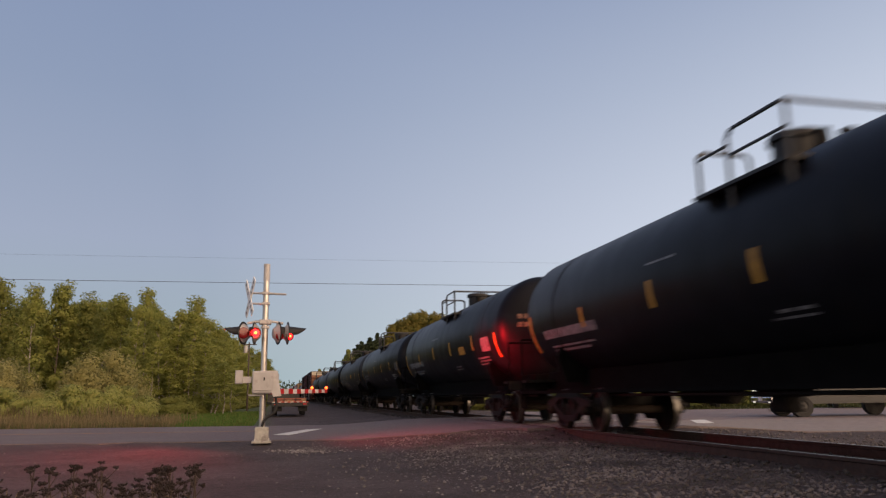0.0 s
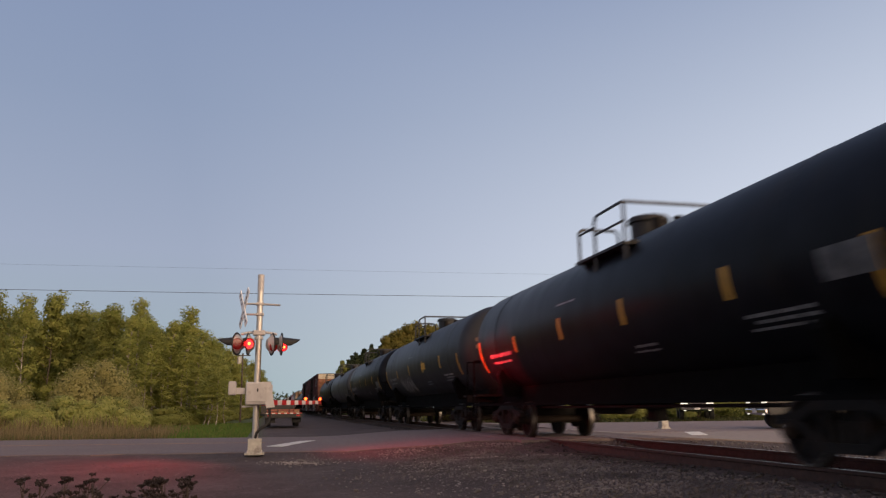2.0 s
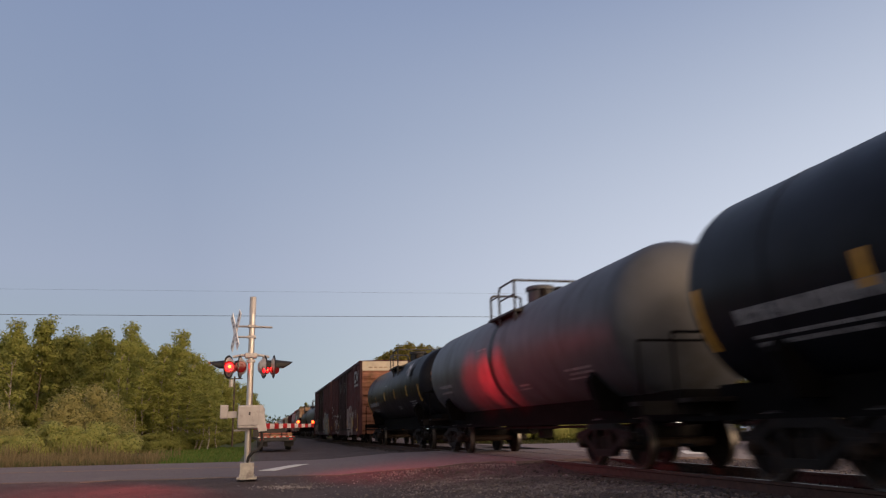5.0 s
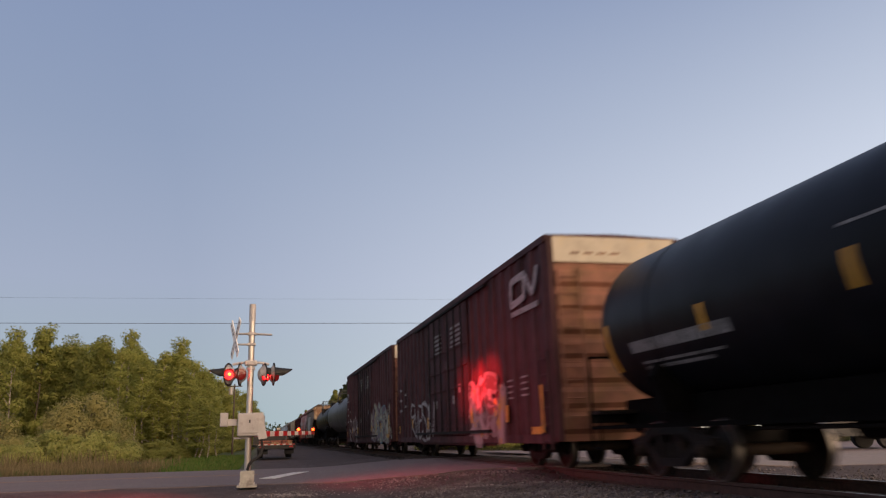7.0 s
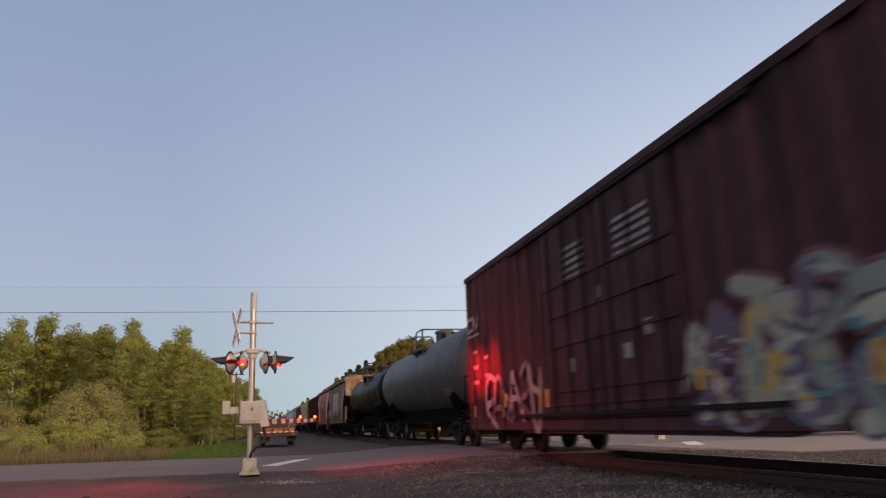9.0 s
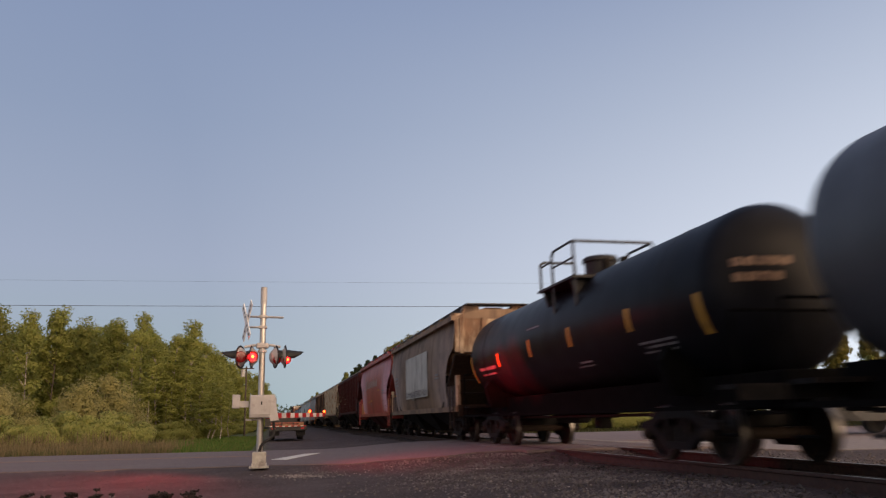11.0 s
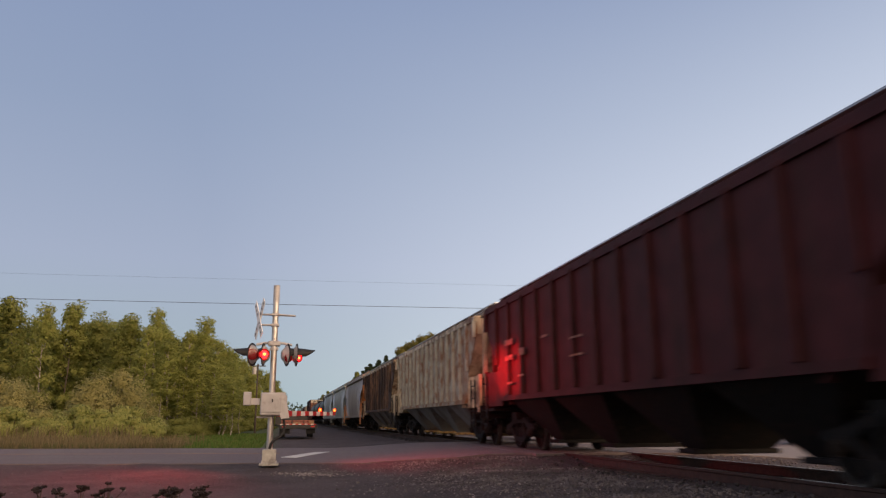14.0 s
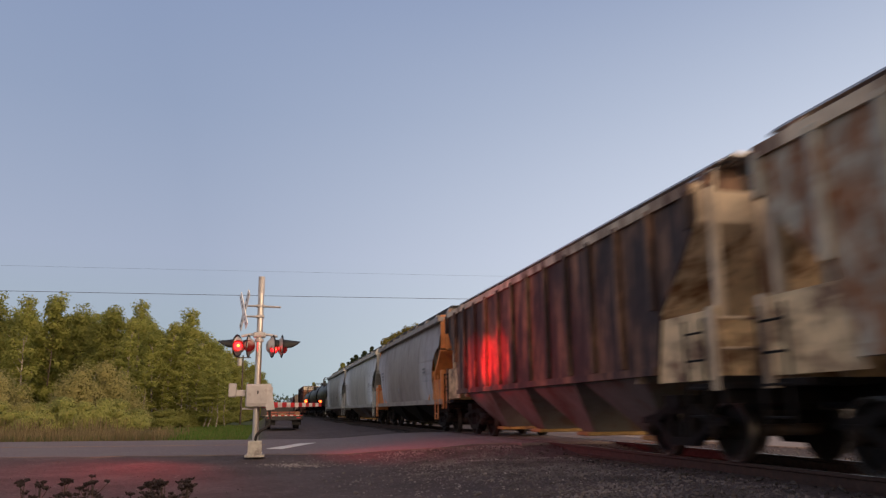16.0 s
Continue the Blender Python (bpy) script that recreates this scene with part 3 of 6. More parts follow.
def frame_mesh():
    """A cast side frame, seen from the side, with its two window openings and spring nest."""
    bm = B()
    x0, x1 = -0.07, 0.07
    top = [(-1.15, 0.50), (-1.12, 0.60), (-0.75, 0.66), (-0.4, 0.80), (0.4, 0.80), (0.75, 0.66), (1.12, 0.60), (1.15, 0.50), (0.72, 0.50), (0.42, 0.66), (-0.42, 0.66), (-0.72, 0.50)]
    prism(bm, top, "x", x0, x1)
    bot = [(-0.78, 0.50), (-0.36, 0.20), (0.36, 0.20), (0.78, 0.50), (0.66, 0.54), (0.32, 0.31), (-0.32, 0.31), (-0.66, 0.54)]
    prism(bm, bot, "x", x0, x1)
    for q in (-0.3, 0.3):
        box(bm, (0, q, 0.5), (0.13, 0.10, 0.4))
    for q in (-0.14, 0.0, 0.14):
        cyl(bm, (0, q, 0.31), (0, q, 0.54), 0.05, 8)
    for q in (-0.89, 0.89):
        box(bm, (0.0, q, 0.46), (0.18, 0.22, 0.2), bevel=0.03)
    return bm


def shared(name, fn):
    me = bpy.data.meshes.new(name)
    bm = fn()
    bmesh.ops.recalc_face_normals(bm, faces=bm.faces)
    bm.to_mesh(me)
    bm.free()
    return me


ME_WHEEL, ME_TREAD, ME_AXLE, ME_FRAME = shared("wheel_pair", wheel_mesh), shared("tread", tread_mesh), shared("axle", axle_mesh), shared("side_frame", frame_mesh)
for me in (ME_WHEEL, ME_TREAD, ME_AXLE):
    me.polygons.foreach_set("use_smooth", [False] * len(me.polygons))
ME_BOLSTER = shared("bolster", lambda: box(box(B(), (0, 0, 0.60), (1.9, 0.36, 0.22), bevel=0.03), (0, 0, 0.72), (0.6, 0.34, 0.16)))


def truck(car, y):
    t = place("truck", ME_BOLSTER, M["iron"], car, at=pose(0, y, 0))
    for x in (-1.0, 1.0):
        place("side_frame", ME_FRAME, M["iron"], t, at=pose(x, 0, 0))
    for s in (-1, 1):
        w = place("wheelset", ME_WHEEL, M["wheel"], t, at=pose(0, s * 0.89, 0.425))
        WHEELS[s].append(w)
    return t


ME_WHEEL.materials.append(M["wheel"])
ME_WHEEL.materials.append(M["tread"])
ME_WHEEL.materials.append(M["axle"])


def join_wheel():
    """One wheelset mesh: two wheels, their bright treads and the axle."""
    bm = B()
    for k, me in enumerate((ME_WHEEL, ME_TREAD, ME_AXLE)):
        n = len(bm.faces)
        bm.from_mesh(me)
        bm.faces.ensure_lookup_table()
        for f in bm.faces[n:]:
            f.material_index = k
    bm.to_mesh(ME_WHEEL)
    bm.free()


join_wheel()


def coupler(car, L):
    for s in (-1, 1):
        bm = box(B(), (0, s * (L / 2 - 0.45), 0.86), (0.16, 0.9, 0.18), bevel=0.02)
        box(bm, (0, s * (L / 2 - 0.05), 0.86), (0.32, 0.26, 0.3), bevel=0.05)
        part("coupler", bm, M["iron"], car)
        bm = pipe(B(), [(0.35, s * (L / 2 - 0.7), 0.75), (0.33, s * (L / 2 - 0.35), 0.5), (0.2, s * (L / 2), 0.38)], 0.03)
        part("air_hose", bm, M["rubber"], car)


def ladder(car, x, y0, y1, z0, z1, n, material):
    bm = B()
    for y in (y0, y1):
        cyl(bm, (x, y, z0), (x, y, z1), 0.022, 6)
    for i in range(n):
        z = z0 + (z1 - z0) * (i + 0.5) / n
        cyl(bm, (x, y0, z), (x, y1, z), 0.016, 6)
    return part("ladder", bm, material, car)


def end_ladder(car, y, x0, x1, z0, z1, n, material):
    bm = B()
    for x in (x0, x1):
        cyl(bm, (x, y, z0), (x, y, z1), 0.022, 6)
    for i in range(n):
        z = z0 + (z1 - z0) * (i + 0.5) / n
        cyl(bm, (x0, y, z), (x1, y, z), 0.016, 6)
    return part("ladder", bm, material, car)


TANK_R, TANK_Z = 1.42, 2.50


def skin(bm, y0, y1, a0, a1, r, n=5):
    """A patch on the tank's camera side; angles in degrees up from the level."""
    rows = []
    for i in range(n + 1):
        a = radians(a0 + (a1 - a0) * i / n)
        rows.append([bm.verts.new((-r * math.cos(a), y, TANK_Z + r * math.sin(a))) for y in (y0, y1)])
    for p, q in zip(rows, rows[1:]):
        bm.faces.new((p[0], p[1], q[1], q[0]))
    return bm


def tank_car(y0, L, material, label, marks=0, bands=0, plain=False, R=1.42, dome=0.0, placards=()):
    car = thing("tank_car", label, "tank car", "cars of the freight train")
    rng = random.Random(int(y0 * 10))
    half = L / 2 - 0.70
    prof = [(0, -half)]
    for i in range(1, 9):
        a = math.pi / 2 * i / 8
        prof.append((R * math.sin(a), -half + 0.6 * (1 - math.cos(a))))
    prof += [(r, -h) for r, h in reversed(prof)]
    m = Matrix.Translation((0, 0, TANK_Z)) @ ALONG_Y
    tank = part("tank", lathe(B(), prof, 56, m), M[material], car, smooth=True)
    # weld and jacket rings
    for q in ([-0.33, 0.33] if not bands else [0.0]):
        y = q * L
        w = 0.03 if not bands else 0.16
        bm = lathe(B(), [(R - 0.01, -w), (R + 0.006, -w), (R + 0.006, w), (R - 0.01, w)], 56, Matrix.Translation((0, y, TANK_Z)) @ ALONG_Y)
        part("jacket_ring", bm, M["black" if bands else material], tank, smooth=False)
    # underframe; saddles, rails, steps and sills are coloured near-black as if in shade
    for s in (-1, 1):
        bm = box(B(), (0, s * (L / 2 - 1.9), 0.93), (0.6, 3.4, 0.34), bevel=0.02)
        part("stub_sill", bm, M["iron"], car)
        bm = box(B(), (0, s * (L / 2 - 0.72), 1.06), (2.7, 0.5, 0.06))
        box(bm, (0, s * (L / 2 - 0.5), 0.98), (2.7, 0.05, 0.2))
        part("end_platform", bm, M["iron"], car)
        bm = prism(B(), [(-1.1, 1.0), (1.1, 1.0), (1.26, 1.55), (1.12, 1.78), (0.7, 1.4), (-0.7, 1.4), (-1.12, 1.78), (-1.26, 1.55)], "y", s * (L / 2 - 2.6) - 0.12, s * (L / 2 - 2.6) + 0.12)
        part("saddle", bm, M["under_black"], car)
        bm = pipe(B(), [(-1.32, s * (L / 2 - 0.52), 1.06), (-1.32, s * (L / 2 - 0.52), 2.05), (1.32, s * (L / 2 - 0.52), 2.05), (1.32, s * (L / 2 - 0.52), 1.06)], 0.022)
        part("end_handrail", bm, M["under_black"], car)
        bm = pipe(B(), [(-1.36, s * (L / 2 - 0.9), 0.45), (-1.36, s * (L / 2 - 0.9), 1.1)], 0.02)
        pipe(bm, [(-1.36, s * (L / 2 - 0.52), 0.45), (-1.36, s * (L / 2 - 0.52), 1.1)], 0.02)
        pipe(bm, [(-1.36, s * (L / 2 - 0.9), 0.45), (-1.36, s * (L / 2 - 0.52), 0.45)], 0.02)
        part("step", bm, M["under_black"], car)
        truck(car, s * (L / 2 - 2.6))
        for x in (-1.36, 1.36):
            if s > 0:
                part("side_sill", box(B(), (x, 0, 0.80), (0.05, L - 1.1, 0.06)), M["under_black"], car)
    coupler(car, L)
    bm = box(box(B(), (0, 0, 0.92), (0.55, 0.7, 0.5), bevel=0.05), (0, 0, 0.6), (0.3, 0.35, 0.3), bevel=0.03)
    part("bottom_outlet", bm, M["iron"], car)
    # full-length box whose near-black colour stands in for shade under the tank
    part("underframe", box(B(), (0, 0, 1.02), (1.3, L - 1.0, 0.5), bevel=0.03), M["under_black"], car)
    bm = cyl(B(), (0.3, 1.6, 0.75), (0.3, 3.1, 0.75), 0.2, 14)
    part("air_reservoir", bm, M["iron"], car)
    pipe_bm = pipe(B(), [(-0.5, -half, 0.72), (-0.5, half, 0.72)], 0.03)
    part("brake_pipe", pipe_bm, M["iron"], car)
    # top works: a side platform, the manway and its guard cage
    top = TANK_Z + R
    on = pose(0, dome, 0)

    def shell(x):
        return TANK_Z + math.sqrt(max(0.01, R * R - x * x)) - 0.03

    part("walkway", box(B(), (-0.85, -0.5, 3.50), (0.8, 2.1, 0.05)), M["matte_black"], car, at=on)
    for y in (0.3, -1.3):
        part("walkway_bracket", prism(B(), [(-1.22, 3.48), (-0.5, 3.48), (-0.5, shell(-0.5)), (-1.1, shell(-1.1))], "y", y - 0.03, y + 0.03), M["matte_black"], car, at=on)
    part("manway", lathe(B(), [(0, 0.42), (0.36, 0.42), (0.40, 0.38), (0.40, 0.31), (0.35, 0.30), (0.35, -0.1), (0, -0.1)], 24, Matrix.Translation((0.0, -0.2, top))), M["matte_black" if material == "black" else material], car, at=on)
    for x, y, h in ((0.25, -0.85, 0.3), (-0.2, -0.9, 0.24)):
        part("valve", cyl(B(), (x, y, top - 0.1), (x, y, top + h), 0.1, 10), M["iron"], car, at=on)
    g, zt, xa, xb = 0.03, 4.25, -1.2, 0.6
    for x in (xa, xb):
        bm = pipe(B(), [(x, -0.3, shell(x)), (x, -0.3, zt - 0.1), (x, -0.4, zt), (x, -1.42, zt), (x, -1.5, zt - 0.08), (x, -1.5, shell(x))], g)
        part("guard_rail", bm, M["rail_grey"], car, at=on)
    part("guard_rail", pipe(B(), [(xa, -1.46, zt), (xb, -1.46, zt)], g), M["rail_grey"], car, at=on)
    part("guard_rail", pipe(B(), [(xa, -0.3, 3.9), (xa, -1.5, 3.9)], g * 0.8), M["rail_grey"], car, at=on)
    bm = pipe(B(), [(xa, 0.42, 3.5), (xa, 0.42, 4.12), (xa + 0.08, 0.42, 4.18), (-0.43, 0.42, 4.18), (-0.35, 0.42, 4.12), (-0.35, 0.42, shell(-0.35))], g)
    part("guard_rail", bm, M["rail_grey"], car, at=on)
    part("guard_rail", pipe(B(), [(xa, 0.42, 4.05), (xa, -0.3, 4.05)], g * 0.8), M["rail_grey"], car, at=on)
    # reflector strips and stencils on the side
    r = R + 0.004
    if not plain:
        for y, a0, a1 in ((-6.8, -32, -4), (-4.4, -18, 0), (-1.5, -18, 0), (1.2, -18, 0), (4.0, -20, -4), (6.9, -36, 0)):
            y *= L / 16.6
            bm = skin(B(), y - 0.07, y + 0.07, a0, a1, r)
            part("reflector", bm, M["yellow"], car, "yellow reflective strip")
    # reporting marks, data lines, a hand rail of the top walkway
    bars = [(0.21, 0.375, -24, -16), (0.23, 0.365, -33, -31), (0.25, 0.365, -37.5, -35)] if marks else [(0.27, 0.37, -21, -17), (0.28, 0.36, -28, -25.5)]
    bars += [(-0.345, -0.27, -30, -28), (-0.345, -0.28, -34, -32), (-0.34, -0.27, -38, -36.3), (-0.13, -0.09, -36, -34), (-0.13, -0.08, -40, -38.5)]
    bars += [(0.025, 0.08, 10.5, 12)]
    for a, b, c, d in bars:
        bm = B()
        n = max(2, int((b - a) * L / 0.22))
        for i in range(n):
            u0 = a + (b - a) * i / n
            skin(bm, u0 * L, (u0 + (b - a) / n * 0.8) * L, c, d, r, 2)
        tagged(part("stencil", bm, M["stencil"], car), "small pale stencilled lettering", kind="stuff")
    # two rows of lettering on the head
    if not plain:
        for z, n in ((2.72, 5), (2.50, 4)):
            bm = B()
            for i in range(n):
                x0 = -0.95 + 0.17 * i
                vs = []
                for xx, zz in ((x0, z), (x0 + 0.13, z), (x0 + 0.13, z + 0.12), (x0, z + 0.12)):
                    a = math.asin(min(1.0, math.hypot(xx, zz - TANK_Z) / R))
                    vs.append(bm.verts.new((xx, -half + 0.6 * (1 - math.cos(a)) - 0.012, zz)))
                bm.faces.new(vs)
            tagged(part("head_stencil", bm, M["stencil_tan"], car), "small pale stencilled lettering", kind="stuff")
    for a, b, c, d, m in placards:
        part("placard", skin(B(), a, b, c, d, r + 0.003), M[m], car)
    CARS.append((car, y0 + L / 2))
    return car


def rib_ends(car, y, s, x, z0, z1, n, material):
    for i in range(n):
        z = z0 + (z1 - z0) * (i + 0.5) / n
        h = (z1 - z0) / n
        bm = prism(B(), [(y, z - h * 0.42), (y + s * 0.07, z - h * 0.22), (y + s * 0.07, z + h * 0.22), (y, z + h * 0.42)], "x", -x, x)
        part("end_rib", bm, material, car)


def graffiti_mat(name, cols, seed):
    """Sprayed paint in a few flat colours, one to a letter, with blotches."""
    m = bpy.data.materials.new(name)
    m.use_nodes = True
    nt = m.node_tree
    N, L = nt.nodes.new, nt.links.new
    bs = nt.nodes["Principled BSDF"]
    bs.inputs["Roughness"].default_value = 0.6
    co = N("ShaderNodeTexCoord")
    g = N("ShaderNodeNewGeometry")
    n = N("ShaderNodeTexNoise")
    n.inputs["Scale"].default_value, n.inputs["Detail"].default_value = 2.2, 3
    L(co.outputs["Object"], n.inputs[0])
    ad = N("ShaderNodeMath")
    ad.operation = "MULTIPLY_ADD"
    ad.inputs[1].default_value = 0.7
    L(n.outputs[0], ad.inputs[0])
    L(g.outputs["Random Per Island"], ad.inputs[2])
    fr = N("ShaderNodeMath")
    fr.operation = "FRACT"
    L(ad.outputs[0], fr.inputs[0])
    r = N("ShaderNodeValToRGB")
    r.color_ramp.interpolation = "CONSTANT"
    e = r.color_ramp.elements
    while len(e) < len(cols):
        e.new(0.5)
    for i, (k, c) in enumerate(zip(e, cols)):
        k.position, k.color = i / len(cols), (*c, 1)
    L(fr.outputs[0], r.inputs[0])
    L(r.outputs[0], bs.inputs["Base Color"])
    return m


def spray(car, a, b, z0, z1, material, curved=False, x=-1.572):
    """Graffiti: overlapping wild letter shapes, thin paint on the car's side."""
    rng = random.Random(int(a * 31 + b * 17 + z1 * 7) + 5)
    bm = B()
    w = (z1 - z0) * 0.30
    n = max(3, int((b - a) / (w * 0.55)))
    k = 0
    for i in range(n):
        for j in range(4):
            cy = a + (b - a) * (i + 0.5) / n + rng.uniform(-0.15, 0.15)
            cz = z0 + (z1 - z0) * rng.uniform(0.22, 0.78)
            pts = []
            m = rng.choice((7, 9, 11))
            turn = rng.uniform(0, 6.28)
            for q in range(m):
                t = turn + 6.283 * q / m
                r = rng.uniform(0.35, 1.0) * (1.0, 0.7, 0.5, 0.3)[j]
                pts.append((cy + r * w * 0.75 * math.cos(t), min(z1 + 0.15, max(z0, cz + r * (z1 - z0) * 0.55 * math.sin(t)))))
            k += 1
            vs = []
            for y, z in pts:
                xx = x - 0.0006 * k
                if curved:
                    xx = -math.sqrt(max(0.2, 1.42 ** 2 - (z - TANK_Z) ** 2)) - 0.006 - 0.0004 * k
                vs.append(bm.verts.new((xx, y, z)))
            bm.faces.new(vs)
    tagged(part("graffiti", bm, M[material], car), "sprayed graffiti", kind="stuff")
    return car


GLYPHS = [[(0.95, 0.85), (0.4, 1.0), (0.1, 0.72), (0.8, 0.42), (0.75, 0.05), (0.05, 0.1)],
          [(0.1, 0.0), (0.2, 0.95), (0.6, 0.15), (0.9, 1.0)],
          [(0.5, 1.0), (0.05, 0.6), (0.3, 0.05), (0.85, 0.25), (0.8, 0.8), (0.45, 0.95)],
          [(0.15, 0.0), (0.15, 1.0), (0.75, 0.85), (0.2, 0.5), (0.9, 0.0)],
          [(0.9, 0.95), (0.2, 0.9), (0.15, 0.5), (0.7, 0.52), (0.15, 0.45), (0.2, 0.05), (0.95, 0.0)],
          [(0.0, 0.05), (0.45, 1.0), (0.6, 0.9), (0.85, 0.0), (0.7, 0.4), (0.2, 0.38)],
          [(0.05, 0.9), (0.95, 1.0), (0.5, 0.85), (0.45, 0.0), (0.75, 0.1)]]


def ribbon(bm, pts, w, x):
    """A band of paint w wide along a smooth line of (y, z) points on the plane x."""
    q = [Vector((0, y, z)) for y, z in pts]
    q = [q[0] * 2 - q[1]] + q + [q[-1] * 2 - q[-2]]
    line = []
    for a, b, c, d in zip(q, q[1:], q[2:], q[3:]):
        for i in range(5):
            t = i / 5
            line.append(0.5 * (2 * b + (c - a) * t + (2 * a - 5 * b + 4 * c - d) * t * t + (3 * b - a - 3 * c + d) * t ** 3))
    line.append(q[-2])
    rows = []
    for i, p in enumerate(line):
        d = (line[min(i + 1, len(line) - 1)] - line[max(i - 1, 0)]).normalized()
        k = w / 2 * (0.55 if i in (0, len(line) - 1) else 1.0)
        rows.append([bm.verts.new((x, p.y - d.z * k, p.z + d.y * k)), bm.verts.new((x, p.y + d.z * k, p.z - d.y * k))])
    for a, b in zip(rows, rows[1:]):
        bm.faces.new((a[0], a[1], b[1], b[0]))


def letters(car, a, b, z0, z1, n, fill, line, w, seed, x=-1.572):
    """Sprayed letter shapes nobody can read: an outline band with a paler band on it."""
    rng = random.Random(seed)
    back, front = B(), B()
    for i in range(n):
        step = (b - a) / n
        lean, lift = rng.uniform(-0.25, 0.1), rng.uniform(-0.06, 0.10) * (z1 - z0)
        size = rng.uniform(0.85, 1.12)
        flip, mirror = rng.random() < 0.5, rng.random() < 0.5
        pts = [(b - step * (i + 0.5 + (u - 0.5) * 1.45 + lean * (v - 0.5) + rng.uniform(-0.24, 0.24)), z0 + lift + (z1 - z0) * (v * size + rng.uniform(-0.16, 0.16))) for u, v in ((1 - u if mirror else u, 1 - v if flip else v) for u, v in rng.choice(GLYPHS))]
        ribbon(back, pts, w * 1.55, x - 0.0008 * (i % 7))
        ribbon(front, pts, w, x - 0.007 - 0.0008 * (i % 7))
        if line != "graffiti_none":
            ribbon(front, [(y - w * 0.2, z + w * 0.2) for y, z in pts[1:4]], w * 0.3, x - 0.014 - 0.0008 * (i % 7))
    if line == "graffiti_none":
        back.free()
    else:
        tagged(part("graffiti_outline", back, M[line], car), "dark sprayed outline", kind="stuff")
    tagged(part("graffiti", front, M[fill], car), "sprayed graffiti shapes", kind="stuff")


M["graffiti_pale"] = graffiti_mat("graffiti_pale", [(0.24, 0.21, 0.22), (0.30, 0.27, 0.27), (0.07, 0.03, 0.03), (0.2, 0.16, 0.18), (0.10, 0.03, 0.03), (0.26, 0.24, 0.25), (0.34, 0.24, 0.05)], 3.1)
M["graffiti_bright"] = graffiti_mat("graffiti_bright", [(0.30, 0.32, 0.24), (0.40, 0.40, 0.36), (0.10, 0.06, 0.12), (0.26, 0.31, 0.24), (0.40, 0.26, 0.05), (0.06, 0.17, 0.21), (0.33, 0.35, 0.28), (0.09, 0.03, 0.05), (0.36, 0.36, 0.31)], 8.4)
M["graffiti_dark"] = graffiti_mat("graffiti_dark", [(0.15, 0.14, 0.14), (0.2, 0.18, 0.18), (0.26, 0.24, 0.23), (0.12, 0.11, 0.115)], 2.2)
M["graffiti_cream"] = graffiti_mat("graffiti_cream", [(0.22, 0.24, 0.19), (0.27, 0.27, 0.22), (0.17, 0.21, 0.19), (0.09, 0.06, 0.10), (0.28, 0.25, 0.20)], 1.0)
M["graffiti_violet"] = graffiti_mat("graffiti_violet", [(0.10, 0.09, 0.16), (0.07, 0.03, 0.05), (0.16, 0.16, 0.22), (0.06, 0.15, 0.20), (0.11, 0.04, 0.05)], 1.0)
M["graffiti_thin"] = graffiti_mat("graffiti_thin", [(0.26, 0.25, 0.26), (0.20, 0.18, 0.19), (0.30, 0.29, 0.30)], 1.0)
M["graffiti_white"] = graffiti_mat("graffiti_white", [(0.36, 0.38, 0.41), (0.28, 0.30, 0.33), (0.44, 0.45, 0.48), (0.05, 0.05, 0.06)], 5.2)


def bars_on_side(car, x, rows, material="stencil"):
    """Lettering that cannot be read: rows of short bars (y0, y1, z0, z1)."""
    for y0, y1, z0, z1 in rows:
        bm = B()
        n = max(1, int((y1 - y0) / 0.26))
        w = (y1 - y0) / n
        for i in range(n):
            box(bm, (x, y0 + (i + 0.42) * w, (z0 + z1) / 2), (0.008, w * 0.8, z1 - z0))
        tagged(part("stencil", bm, M[material], car), "small pale stencilled lettering", kind="stuff")


